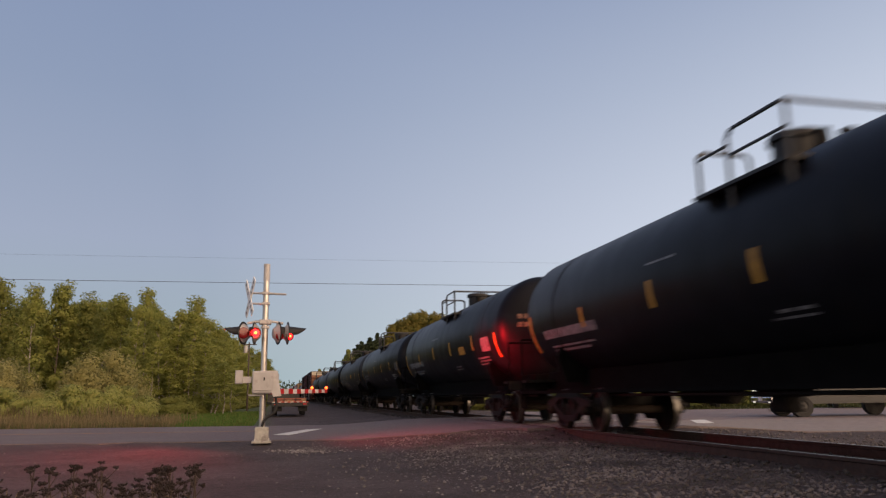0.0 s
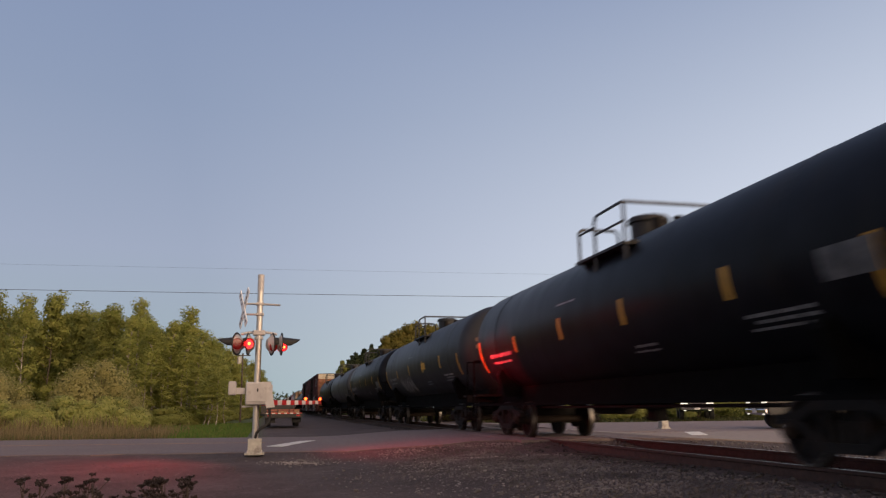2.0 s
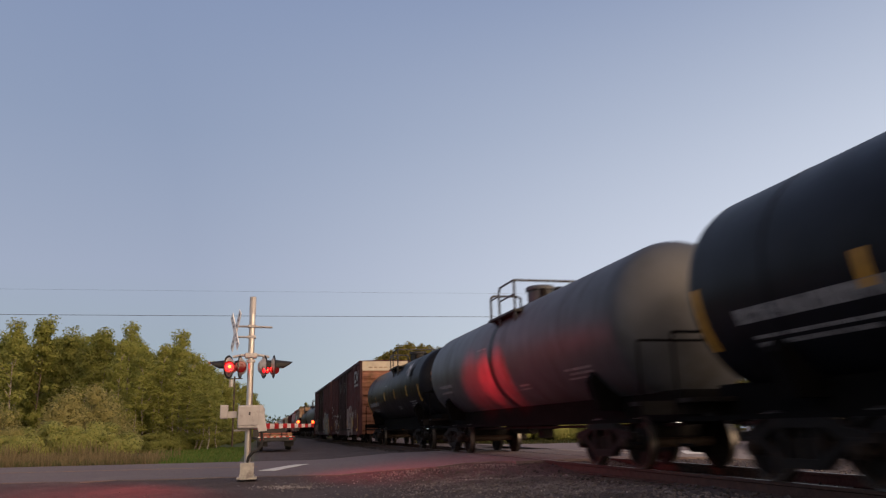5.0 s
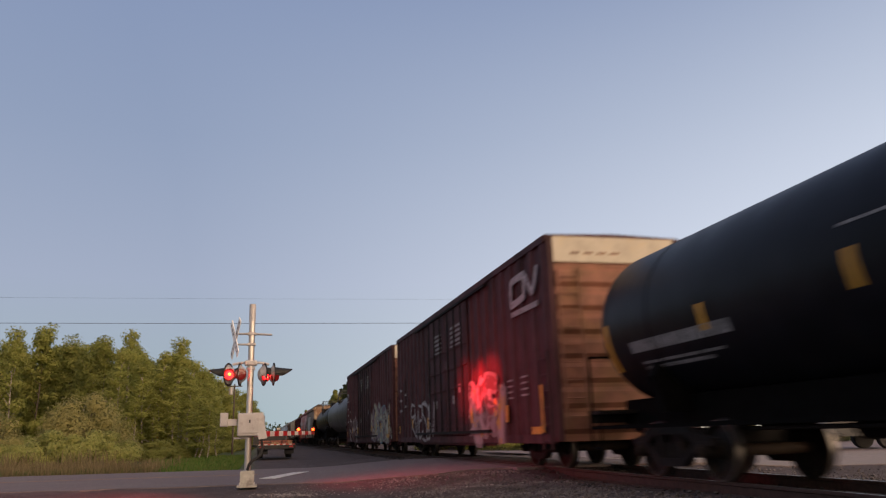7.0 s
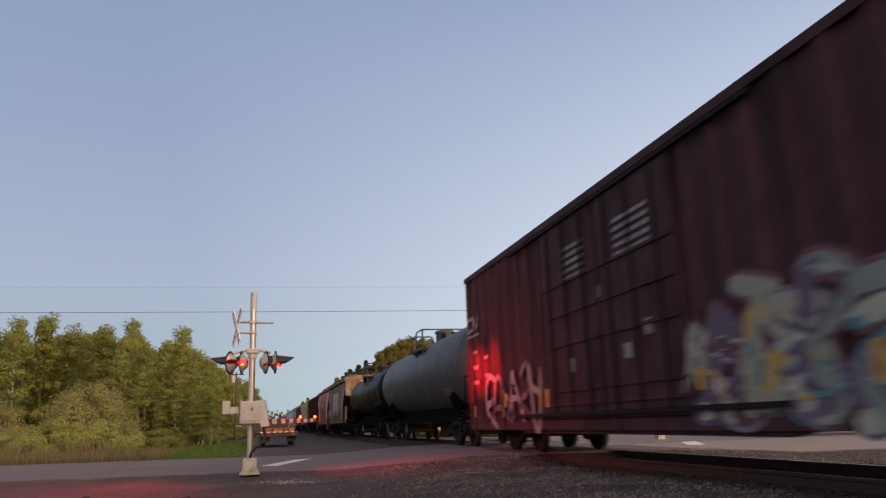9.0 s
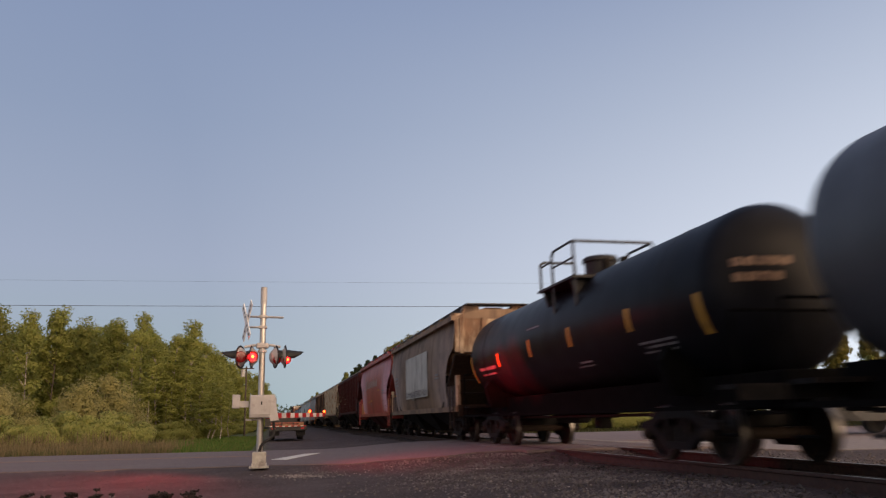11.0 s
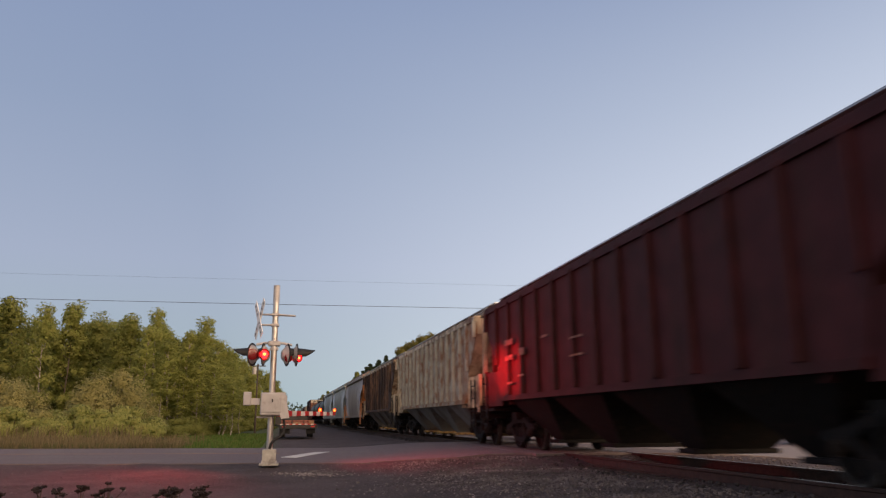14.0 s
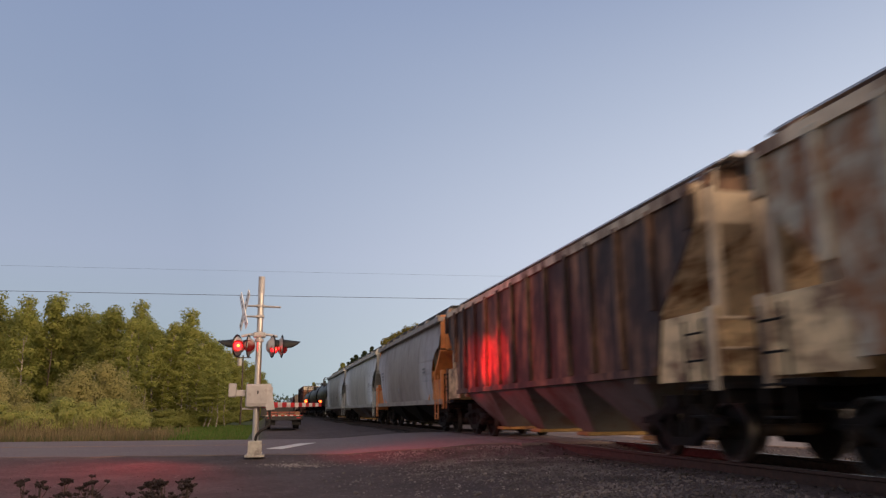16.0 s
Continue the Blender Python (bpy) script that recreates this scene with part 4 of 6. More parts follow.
def box_car(y0, L, label, art, emblem=-1):
    car = thing("box_car", label, "boxcar", "cars of the freight train")
    H, S, W = 4.70, 0.56, 1.50
    half = L / 2
    bm = B()
    for s in (-1, 1):
        box(bm, (s * (W - 0.04), 0, (H + S) / 2), (0.08, L - 0.1, H - S))
    part("side_wall", bm, M["boxcar"], car)
    part("floor", box(B(), (0, 0, 1.03), (2 * W - 0.1, L - 0.2, 0.12)), M["iron"], car)
    roof = prism(B(), [(-W - 0.02, H), (W + 0.02, H), (W + 0.02, H + 0.03), (0, H + 0.08), (-W - 0.02, H + 0.03)], "y", -half, half)
    part("roof", roof, M["boxcar"], car)
    for s in (-1, 1):
        y = s * half
        end = part("end_wall", box(B(), (0, s * (half - 0.06), (H + S) / 2), (2 * W - 0.16, 0.1, H - S)), M["boxcar_end"], car)
        rib_ends(car, y - s * 0.01, s, W - 0.12, S + 0.1, H - 0.62, 7, M["boxcar_end"])
        part("end_band", box(B(), (0, y + s * 0.012, H - 0.28), (2 * W - 0.06, 0.05, 0.54)), M["band_white"], car, "white painted band across the top of the end")
        bars = B()
        for i in range(4):
            box(bars, (-0.9 + 0.3 * i, y + s * 0.04, H - 0.36), (0.20, 0.006, 0.05))
        tagged(part("stencil", bars, M["stencil_tan"], car), "small faded lettering", kind="stuff")
        for x in (-W + 0.05, W - 0.05):
            part("corner_post", box(B(), (x, y - s * 0.03, (H + S) / 2), (0.14, 0.16, H - S), bevel=0.02), M["boxcar"], car)
        ladder(car, -W - 0.08, y - s * 0.62, y - s * 0.15, S - 0.15, S + 1.8, 6, M["boxcar"])
        end_ladder(car, y + s * 0.14, -1.35, -0.9, S + 0.3, H - 0.7, 9, M["boxcar_end"])
        part("crossover_platform", box(B(), (0, y + s * 0.22, 1.04), (1.6, 0.36, 0.05)), M["iron"], car)
        truck(car, s * (half - 2.3))
        part("bolster_beam", box(B(), (0, s * (half - 2.3), 0.86), (2.5, 0.4, 0.2)), M["iron"], car)
    part("center_sill", box(B(), (0, 0, 0.84), (0.5, L - 0.6, 0.3)), M["iron"], car)
    coupler(car, L + 1.3)
    door_half = 2.6
    n = 9
    for s in (-1, 1):
        side = part("side_sill", box(B(), (s * (W - 0.0), 0, S + 0.06), (0.13, L - 0.5, 0.18)), M["boxcar"], car)
        bm = prism(B(), [(-half + 3.6, S), (half - 3.6, S), (half - 4.3, S - 0.10), (-half + 4.3, S - 0.10)], "x", s * (W - 0.06), s * (W - 0.02))
        part("fish_belly_sill", bm, M["boxcar"], car)
        part("top_chord", box(B(), (s * (W + 0.02), 0, H - 0.06), (0.1, L, 0.14)), M["boxcar"], car)
        for k in (-1, 1):
            for i in range(n):
                y = k * (door_half + 0.25 + (half - door_half - 0.45) * i / (n - 1))
                bm = prism(B(), [(s * W, y - 0.13), (s * (W + 0.06), y - 0.07), (s * (W + 0.06), y + 0.07), (s * W, y + 0.13)], "z", S + 0.1, H - 0.12)
                part("side_post", bm, M["boxcar"], car)
            # plug doors with their frames, locking bars and panels
            door = part("door", box(B(), (s * (W + 0.045), k * 1.3, (H + S) / 2), (0.07, 2.5, H - S - 0.35), bevel=0.015), M["boxcar"], car)
            for z in (1.0, 1.25, 2.1, 2.68, 3.27):
                part("door_rail", box(B(), (s * (W + 0.09), k * 1.3, z), (0.05, 2.4, 0.05)), M["boxcar"], door)
            for q in (0.5, 1.3, 2.1):
                bm = cyl(B(), (s * (W + 0.13), k * q, S + 0.25), (s * (W + 0.13), k * q, H - 0.3), 0.025, 6)
                part("lock_rod", bm, M["iron"], door)
        part("door_track", box(B(), (s * (W + 0.1), 0, S + 0.26), (0.1, 9.0, 0.07)), M["iron"], car)
        part("door_track", box(B(), (s * (W + 0.1), 0, H - 0.22), (0.08, 9.0, 0.06)), M["iron"], car)
    x = -W - 0.068
    # road emblem as a plain bent ribbon, reporting marks as bars
    yn, zz = (-7.25, 3.88) if emblem < 0 else (7.9, 3.32)
    k = 1.0 if emblem < 0 else 0.62
    bm = B()
    ribbon(bm, [(yn + k * a, zz + k * b) for a, b in ((-0.05, -0.16), (0.05, -0.22), (0.72, -0.28), (0.84, -0.20), (0.82, 0.16), (0.72, 0.25), (0.05, 0.27), (-0.06, 0.18), (-0.05, -0.16))], 0.17 * k, x)
    ribbon(bm, [(yn + k * a, zz + k * b) for a, b in ((0.05, 0.27), (-0.12, 0.24), (-0.48, -0.16), (-0.60, -0.18), (-0.72, 0.0), (-0.88, 0.30))], 0.17 * k, x - 0.003)
    part("emblem", bm, M["stencil"], car, "pale painted ribbon emblem")
    bars_on_side(car, x, [(yn - 0.85 * k, yn + 0.9 * k, zz - 0.56 * k, zz - 0.44 * k)])
    bars_on_side(car, x - 0.03, [(-1.9, -0.7, 3.84 - 0.14 * i, 3.91 - 0.14 * i) for i in range(5)] + [(0.45, 1.5, 3.84 - 0.14 * i, 3.91 - 0.14 * i) for i in range(5)])
    bars_on_side(car, x, [(-6.2, -5.8, 1.90 - 0.13 * i, 1.94 - 0.13 * i) for i in range(4)] + [(-7.2, -6.7, 1.92 - 0.13 * i, 1.96 - 0.13 * i) for i in range(4)]
                 + [(7.5, 8.0, 2.50 - 0.4 * i, 2.60 - 0.4 * i) for i in range(3)] + [(6.6, 6.95, 2.3 - 0.45 * i, 2.38 - 0.45 * i) for i in range(2)] + [(-2.2, -1.9, 2.9, 2.94), (-0.2, 0.05, 2.75, 2.95)])
    for y, z, w, h in ((-8.02, 1.22, 0.15, 0.95), (-7.66, 0.79, 0.55, 0.15), (-5.78, 1.19, 0.17, 0.38), (-2.8, 1.2, 0.14, 0.3), (2.65, 1.15, 0.17, 0.36), (5.3, 1.2, 0.12, 0.32), (7.9, 1.0, 0.12, 0.3)):
        part("reflector", box(B(), (x - 0.022, y, z), (0.008, w, h)), M["yellow"], car, "yellow reflective strip")
    for y, z in ((-0.9, 1.75), (1.3, 1.7), (-1.6, 2.05)):
        part("paper_notice", box(B(), (x - 0.02, y, z), (0.006, 0.2, 0.24)), M["stencil"], car)
    for a, b, z0, z1, n, fill, line, w in art:
        letters(car, a, b, z0, z1, n, fill, line, w, int(40 * z1 + 7 * n + a), x - 0.002)
    CARS.append((car, y0 + L / 2))
    return car


def hopper_car(y0, L, material, label, ribs=0, end_mat=None, chute="iron", curved=False, gusset=None, panel=None, patch=None, roof_mat=None, eave=3.80, marks=True, post_mat=None, sign=False, shield=True, slope=None):
    car = thing("covered_hopper_car", label, "hopper car", "cars of the freight train")
    end_mat = M[end_mat or material]
    mt = M[material]
    low_mat = M[slope] if slope else end_mat if curved else M["iron"]
    half = L / 2 - 0.35
    W, S, H = 1.50, 1.02, eave
    top_y = half - 0.25
    gz = 1.76 if curved else 2.02
    # side sheets: full length at the eaves, cut back in a slope below at both ends
    cut = 2.0 if curved else 1.9
    zc = 2.35
    S2 = S if curved else 1.28
    side = [(-top_y, H), (-top_y, H - 0.45), (-top_y + 0.35, 2.85), (-top_y + 1.1, 2.12), (-top_y + 1.3, S2), (top_y - 1.3, S2), (top_y - 1.1, 2.12), (top_y - 0.35, 2.85), (top_y, H - 0.45), (top_y, H)]
    for s in (-1, 1):
        bm = B()
        if curved:
            # a bulging sheet made of level strips
            nz = 24
            rows = []
            for i in range(nz + 1):
                u = i / nz
                z = S + (H - S) * u
                bul = 0.16 * math.sin(math.pi * min(1, u * 1.05)) ** 0.7 if 0 < u < 0.98 else 0
                k = min(1.0, max(0.0, (2.86 - z) / 1.4))
                ye = top_y - 1.25 * math.sqrt(1 - (1 - k) ** 2)
                rows.append([bm.verts.new((s * (W - 0.12 + bul), y, z)) for y in (-ye, -ye * 0.5, 0, ye * 0.5, ye)])
            for p, q in zip(rows, rows[1:]):
                for i in range(4):
                    bm.faces.new((p[i], p[i + 1], q[i + 1], q[i]))
            r = bmesh.ops.solidify(bm, geom=list(bm.faces), thickness=0.04)
            part("side_sheet", bm, mt, car, smooth=True)
        else:
            prism(bm, side, "x", s * (W - 0.06), s * W)
            part("side_sheet", bm, mt, car)
        part("side_sill", box(B(), (s * (W - 0.02), 0, S2), (0.14, 2 * half if curved else 2 * top_y - 2.6, 0.16 if curved else 0.12)), mt, car)
        part("top_chord", box(B(), (s * (W - 0.05), 0, H), (0.2, 2 * top_y, 0.16)), mt if curved else end_mat, car)
        for i in range(ribs):
            y = -top_y + 0.1 + (2 * top_y - 0.2) * i / (ribs - 1)
            z0 = S2 + 0.05
            if abs(y) > top_y - 1.25:
                z0 = 2.15 + (H - 2.65) * max(0.0, (abs(y) - top_y + 1.1) / 1.1)
            bm = box(B(), (s * (W + 0.045), y, (z0 + H) / 2), (0.1, 0.11, H - z0 - 0.05), bevel=0.015)
            part("side_post", bm, M[post_mat] if post_mat else mt, car)
    # sloping end sheets, upper end panels and the open end frame
    for s in (-1, 1):
        if curved:
            bm = prism(B(), [(s * (top_y - 0.05), zc + 0.35), (s * (half - cut - 0.5), S - 0.1), (s * (half - cut - 0.55), S - 0.02), (s * (top_y - 0.14), zc + 0.42)], "x", -W + 0.05, W - 0.05)
            part("slope_sheet", bm, M[slope] if slope else end_mat, car)
            part("end_panel", box(B(), (0, s * (top_y - 0.05), (H + zc + 0.4) / 2 + 0.1), (2 * W - 0.1, 0.08, H - zc - 0.3), bevel=0.02), end_mat, car)
        else:
            line = [(top_y, H), (top_y, H - 0.47), (top_y - 0.35, 2.83), (top_y - 1.1, 2.1), (top_y - 2.0, S + 0.1)]
            bm = prism(B(), [(s * y, z) for y, z in line] + [(s * (y - 0.06), z) for y, z in reversed(line)], "x", -W + 0.03, W - 0.03)
            part("slope_sheet", bm, end_mat, car)
        for x in (-W + 0.25, -0.5, 0.5, W - 0.25):
            if curved:
                part("end_post", box(B(), (x, s * (top_y + 0.03), (H + 2.75) / 2), (0.10, 0.10, H - 2.75)), end_mat, car)
            else:
                part("end_post", box(B(), (x, s * (top_y + 0.05), (H + S) / 2), (0.12, 0.12, H - S)), end_mat, car)
        for x in (-W + 0.06, W - 0.06):
            part("corner_post", box(B(), (x, s * (half - 0.1), (S + 2.0) / 2 + 0.0), (0.12, 0.14, 1.1)), end_mat, car)
            bm = prism(B(), [(s * (top_y - 1.32), S + 0.08), (s * half, S + 0.08), (s * half, gz), (s * (top_y - 1.22), gz)], "x", x - 0.02, x + 0.02)
            part("end_gusset", bm, M[gusset] if gusset else end_mat, car)
        part("end_platform", box(B(), (0, s * (half - 0.3), S), (2 * W - 0.1, 0.9, 0.08)), low_mat, car)
        for x in (-0.98, 0.0, 0.98) if shield else ():
            part("end_shield", box(B(), (x, s * (half - 0.12), S + 0.46), (0.94, 0.05, 0.84), bevel=0.015), M[gusset] if gusset else end_mat, car)
        part("end_sill", box(B(), (0, s * (half + 0.02), S - 0.05), (2 * W - 0.05, 0.1, 0.35)), low_mat, car)
        pipe_bm = pipe(B(), [(-W + 0.1, s * (half - 0.02), 1.9), (W - 0.1, s * (half - 0.02), 1.9)], 0.022)
        pipe(pipe_bm, [(-W + 0.1, s * (half - 0.02), 1.5), (W - 0.1, s * (half - 0.02), 1.5)], 0.022)
        part("end_handrail", pipe_bm, M["iron"] if curved else end_mat, car)
        end_ladder(car, s * (top_y + 0.18), 0.85, 1.3, S + 0.1, H + 0.1, 10, end_mat)
        bm = lathe(B(), [(0.2, -0.02), (0.24, -0.02), (0.24, 0.02), (0.2, 0.02)], 20, Matrix.Translation((0.5, s * (half + 0.08), 1.9)) @ ALONG_Y, closed=True)
        part("brake_wheel", bm, M["iron"], car)
        bm = cyl(B(), (0.3, s * (half - 0.9), S + 0.32), (1.0, s * (half - 0.9), S + 0.32), 0.22, 16)
        part("air_reservoir", bm, M["iron"], car)
        part("stub_sill", box(B(), (0, s * (half - 1.3), 0.86), (0.55, 2.6, 0.32)), M["iron"], car)
        part("bolster_beam", box(B(), (0, s * (half - 1.75), 0.84), (2.4, 0.4, 0.18)), M["iron"], car)
        truck(car, s * (half - 1.75))
        ladder(car, -W - 0.09, s * (half - 0.6), s * (half - 0.15), 0.45, 1.9, 4, low_mat)
    coupler(car, L)
    # roof with hatch trough and grated running boards on brackets
    rz = 0.30 if curved else 0.25
    roof = prism(B(), [(-W + 0.06, H + 0.02), (-1.05, H + rz * 0.6), (-0.5, H + rz), (0.5, H + rz), (1.05, H + rz * 0.6), (W - 0.06, H + 0.02), (1.0, H - 0.02), (-1.0, H - 0.02)], "y", -top_y, top_y)
    part("roof", roof, M[roof_mat] if roof_mat else mt, car)
    part("hatch_cover", box(B(), (0, 0, H + rz + 0.06), (0.62, 2 * top_y - 0.8, 0.1), bevel=0.03), M[roof_mat] if roof_mat else mt, car)
    for s in (-1, 1):
        bm = B()
        for i in range(8 if curved else 3):
            box(bm, (s * (0.70 + 0.05 * i if curved else 0.72 + 0.15 * i), 0, H + rz + 0.16), (0.018 if curved else 0.10, 2 * top_y + 0.12, 0.03))
        tagged(part("running_board", bm, M["galvanised" if not curved else "rail_grey"], car), "open steel grating of the roof walk", kind="stuff")
        nb = 8
        for i in range(nb):
            y = -top_y + 0.3 + (2 * top_y - 0.6) * i / (nb - 1)
            bm = prism(B(), [(s * 0.5, H + rz - 0.05), (s * 1.2, H + rz * 0.4), (s * 1.08, H + rz + 0.14), (s * 0.6, H + rz + 0.14)], "y", y - 0.1, y + 0.1)
            part("roof_bracket", bm, mt, car)
        bm = box(B(), (0, s * (top_y - 0.2), H + rz + (0.16 if curved else 0.19)), (2.0, 0.55 if curved else 1.0, 0.03))
        part("end_running_board", bm, M["rail_grey" if curved else "galvanised"], car)
        bm = pipe(B(), [(-1.2, s * (top_y + 0.1), H - 0.4), (-1.2, s * (top_y + 0.1), H + 0.1), (-1.1, s * top_y, H + 0.30), (-1.1, s * (top_y - 0.5), H + 0.34)], 0.02)
        part("grab_rail", bm, end_mat, car)
    # discharge hoppers
    nh = 3 if curved else 4
    span = 2 * (half - cut) / nh
    for i in range(nh):
        c = -half + cut + span * (i + 0.5)
        bm = B()
        a, b = span * (0.5 if curved else 0.44), 0.3
        wt = 1.35 if curved else 1.44
        vs = [(-wt, c - a, S2), (wt, c - a, S2), (wt, c + a, S2), (-wt, c + a, S2), (-0.6, c - b, 0.28), (0.6, c - b, 0.28), (0.6, c + b, 0.28), (-0.6, c + b, 0.28)]
        v = [bm.verts.new(p) for p in vs]
        for f in ((0, 1, 2, 3), (7, 6, 5, 4), (0, 4, 5, 1), (1, 5, 6, 2), (2, 6, 7, 3), (3, 7, 4, 0)):
            bm.faces.new([v[j] for j in f])
        part("discharge_hopper", bm, M[chute], car)
        part("outlet_gate", box(B(), (0, c, 0.24), (1.5, 0.6, 0.08), bevel=0.02), M["gate_tan" if chute == "chute_grey" else "iron"], car)
    x = -W - (0.055 if not ribs else 0.1)
    if panel:
        a, b, z0, z1, m = panel
        part("painted_panel", box(B(), (-W - 0.056, (a + b) / 2, (z0 + z1) / 2), (0.006, b - a, z1 - z0)), M[m], car)
    if patch:
        a, b, z0, z1, m = patch
        letters(car, a, b, z0, z1, 17, m, "graffiti_none", 0.035, int(a * 7 + 90), -W - 0.066)
    if sign:
        # large painted name as plain blocks, with a square emblem
        part("emblem", box(B(), (x - 0.012, 2.8, 2.72), (0.006, 0.55, 0.55)), M["sign_faded"], car)
        for i in range(9):
            h = 0.52 if i in (0, 5) else 0.36
            part("letter_block", box(B(), (x - 0.012, 2.1 - 0.46 * i, 2.54 + h / 2), (0.006, 0.30, h)), M["sign_faded"], car)
        for y, z in ((1.5, 1.75), (0.6, 1.8), (-2.3, 2.3)):
            part("reflector", box(B(), (x - 0.012, y, z), (0.006, 0.6, 0.07)), M["yellow"], car)
    if marks:
        bars_on_side(car, x, [(half - 2.3, half - 1.5, 2.5, 2.58), (half - 2.3, half - 1.6, 2.35, 2.41), (half - 2.3, half - 1.7, 2.2, 2.26), (-half + 2.4, -half + 3.0, 2.2, 2.26), (-half + 2.4, -half + 3.0, 2.08, 2.13), (0.4, 1.0, 1.6, 1.66), (0.4, 0.9, 1.48, 1.53)])
    CARS.append((car, y0 + L / 2))
    return car


SPEED = 14.8
tank_car(1.2, 16.4, "black", "black tank car with yellow reflectors, rolling on the track", 1, R=1.39, dome=-0.6)
tank_car(17.6, 16.4, "black", "black tank car with a white placard, rolling on the track", 1, placards=[(-3.35, -2.65, -20, -10, "yellow"), (-6.1, -5.3, -22, -6, "stencil")])
tank_car(34.0, 17.0, "black", "black tank car with pale stencils, rolling on the track", 0, R=1.40, placards=[(-7.0, -6.2, -20, -5, "placard_dim")])
spray(tank_car(50.7, 17.1, "charcoal", "charcoal tank car with white graffiti, rolling on the track", 0, R=1.40, dome=0.15, placards=[(-2.1, -1.4, -14, -4, "yellow")]), 1.1, 3.3, 1.35, 2.0, "graffiti_dark", True)
tank_car(67.8, 16.4, "black", "black tank car with a pale placard, rolling on the track", 1, placards=[(-6.5, -5.5, -28, -14, "placard_dim")])
tank_car(84.2, 16.2, "tank_grey", "grey tank car with a dark middle ring, rolling on the track", 0, 1, plain=True)
spray(tank_car(100.4, 16.3, "black", "black tank car with pale stencils and a sprayed tag", 1, R=1.35, dome=-0.3), -5.3, -4.6, 2.75, 3.3, "graffiti_white", True)
box_car(117.4, 17.2, "maroon boxcar with white end band and graffiti", [(-5.6, -2.4, 0.72, 1.85, 5, "graffiti_pale", "graffiti_dark", 0.34), (1.9, 5.4, 0.7, 1.95, 6, "graffiti_thin", "graffiti_none", 0.10)])
box_car(136.1, 17.2, "maroon boxcar with bright graffiti along the bottom", [(-8.4, -2.3, 0.75, 2.1, 9, "graffiti_cream", "graffiti_violet", 0.25), (-8.3, -2.5, 0.72, 1.6, 8, "graffiti_bright", "graffiti_violet", 0.24), (3.0, 6.8, 0.75, 1.85, 6, "graffiti_pale", "graffiti_none", 0.14)], 1)
tank_car(154.0, 16.8, "tank_grey", "dark grey tank car, rolling on the track", 0, plain=True)
tank_car(170.8, 15.0, "black", "black tank car with small stencils, rolling on the track", 0, R=1.27, dome=-0.25)
# slope sheets and lower end in axle brown imitate the shaded open bay
hopper_car(185.2, 13.8, "hop_taupe", "weathered taupe covered hopper with a pale grey panel", 0, "hop_cream", "iron", True, eave=3.9, panel=(-2.3, 2.2, 1.55, 3.2, "panel_grey"), patch=(-2.2, 2.1, 1.62, 1.80, "graffiti_dark"), roof_mat="hop_taupe", shield=False, slope="axle", gusset="hop_stained")
# dark brown chutes put the shade under the red car into the paint
hopper_car(198.26, 13.48, "hop_red", "red covered hopper with orange lower ends", 0, "hop_red", "hop_brown", True, gusset="hop_orange", roof_mat="hop_red", eave=3.9, sign=True)
bars_on_side(hopper_car(211.6, 16.6, "hop_brown", "dark brown ribbed covered hopper", 15, None, "iron", roof_mat="hop_brown", marks=False, eave=3.74), -1.61,
             [(4.9, 5.6, 2.58, 2.72), (4.9, 5.6, 2.2, 2.32), (4.0, 4.5, 2.25, 2.42), (5.0, 5.5, 1.6, 1.66), (4.1, 4.6, 1.75, 1.8), (0.5, 1.2, 2.3, 2.34), (0.5, 1.2, 1.95, 1.99), (2.4, 2.9, 2.5, 2.55)], "stencil_tan")
hopper_car(228.15, 16.7, "hop_rusty", "rust-streaked white ribbed covered hopper", 17, "hop_cream", "chute_grey", gusset="hop_cream_lit", roof_mat="hop_stained", marks=False, eave=3.74, post_mat="hop_post")
hopper_car(245.0, 15.8, "hop_stained", "black-stained tan ribbed covered hopper", 14, "hop_cream", "chute_grey", gusset="hop_cream_lit", roof_mat="hop_stained", marks=False, eave=3.74)
hopper_car(260.8, 15.4, "hop_grey", "grey covered hopper with orange ends", 0, "hop_orange", "iron", True)
hopper_car(276.2, 17.3, "hop_pale", "pale blue-grey covered hopper", 0, None, "chute_grey", True)
hopper_car(293.5, 17.4, "hop_pale", "pale covered hopper with graffiti", 0, None, "chute_grey", True, patch=(-5, 5, 1.2, 2.4, "graffiti_white"))
for i in range(3):
    tank_car(311.2 + 16.3 * i, 16.3, "black", "black tank car far down the train", 0)
box_car(361.0, 17.2, "maroon boxcar far down the train", [])
hopper_car(379.6, 15.4, "hop_cream", "tan covered hopper far down the train", 14)
hopper_car(395.0, 15.4, "hop_brown", "brown covered hopper far down the train", 14)
for i in range(4):
    tank_car(410.4 + 16.3 * i, 16.3, "charcoal", "charcoal tank car far down the train", 0)


# ---- the crossing signal ----
FLASHERS = []


def tube(bm, pts, r, seg=8):
    """One unbroken bent tube along a line of points."""
    pts = [Vector(p) for p in pts]
    rings = []
    for i, p in enumerate(pts):
        d = (pts[min(i + 1, len(pts) - 1)] - pts[max(i - 1, 0)]).normalized()
        u = d.cross(Vector((0, 1, 0.1))).normalized()
        v = d.cross(u)
        rings.append([bm.verts.new(p + (u * math.cos(6.2832 * k / seg) + v * math.sin(6.2832 * k / seg)) * r) for k in range(seg)])
    for a, b in zip(rings, rings[1:]):
        for k in range(seg):
            bm.faces.new((a[k], a[(k + 1) % seg], b[(k + 1) % seg], b[k]))
    bm.faces.new(rings[0])
    bm.faces.new(rings[-1][::-1])
    return bm


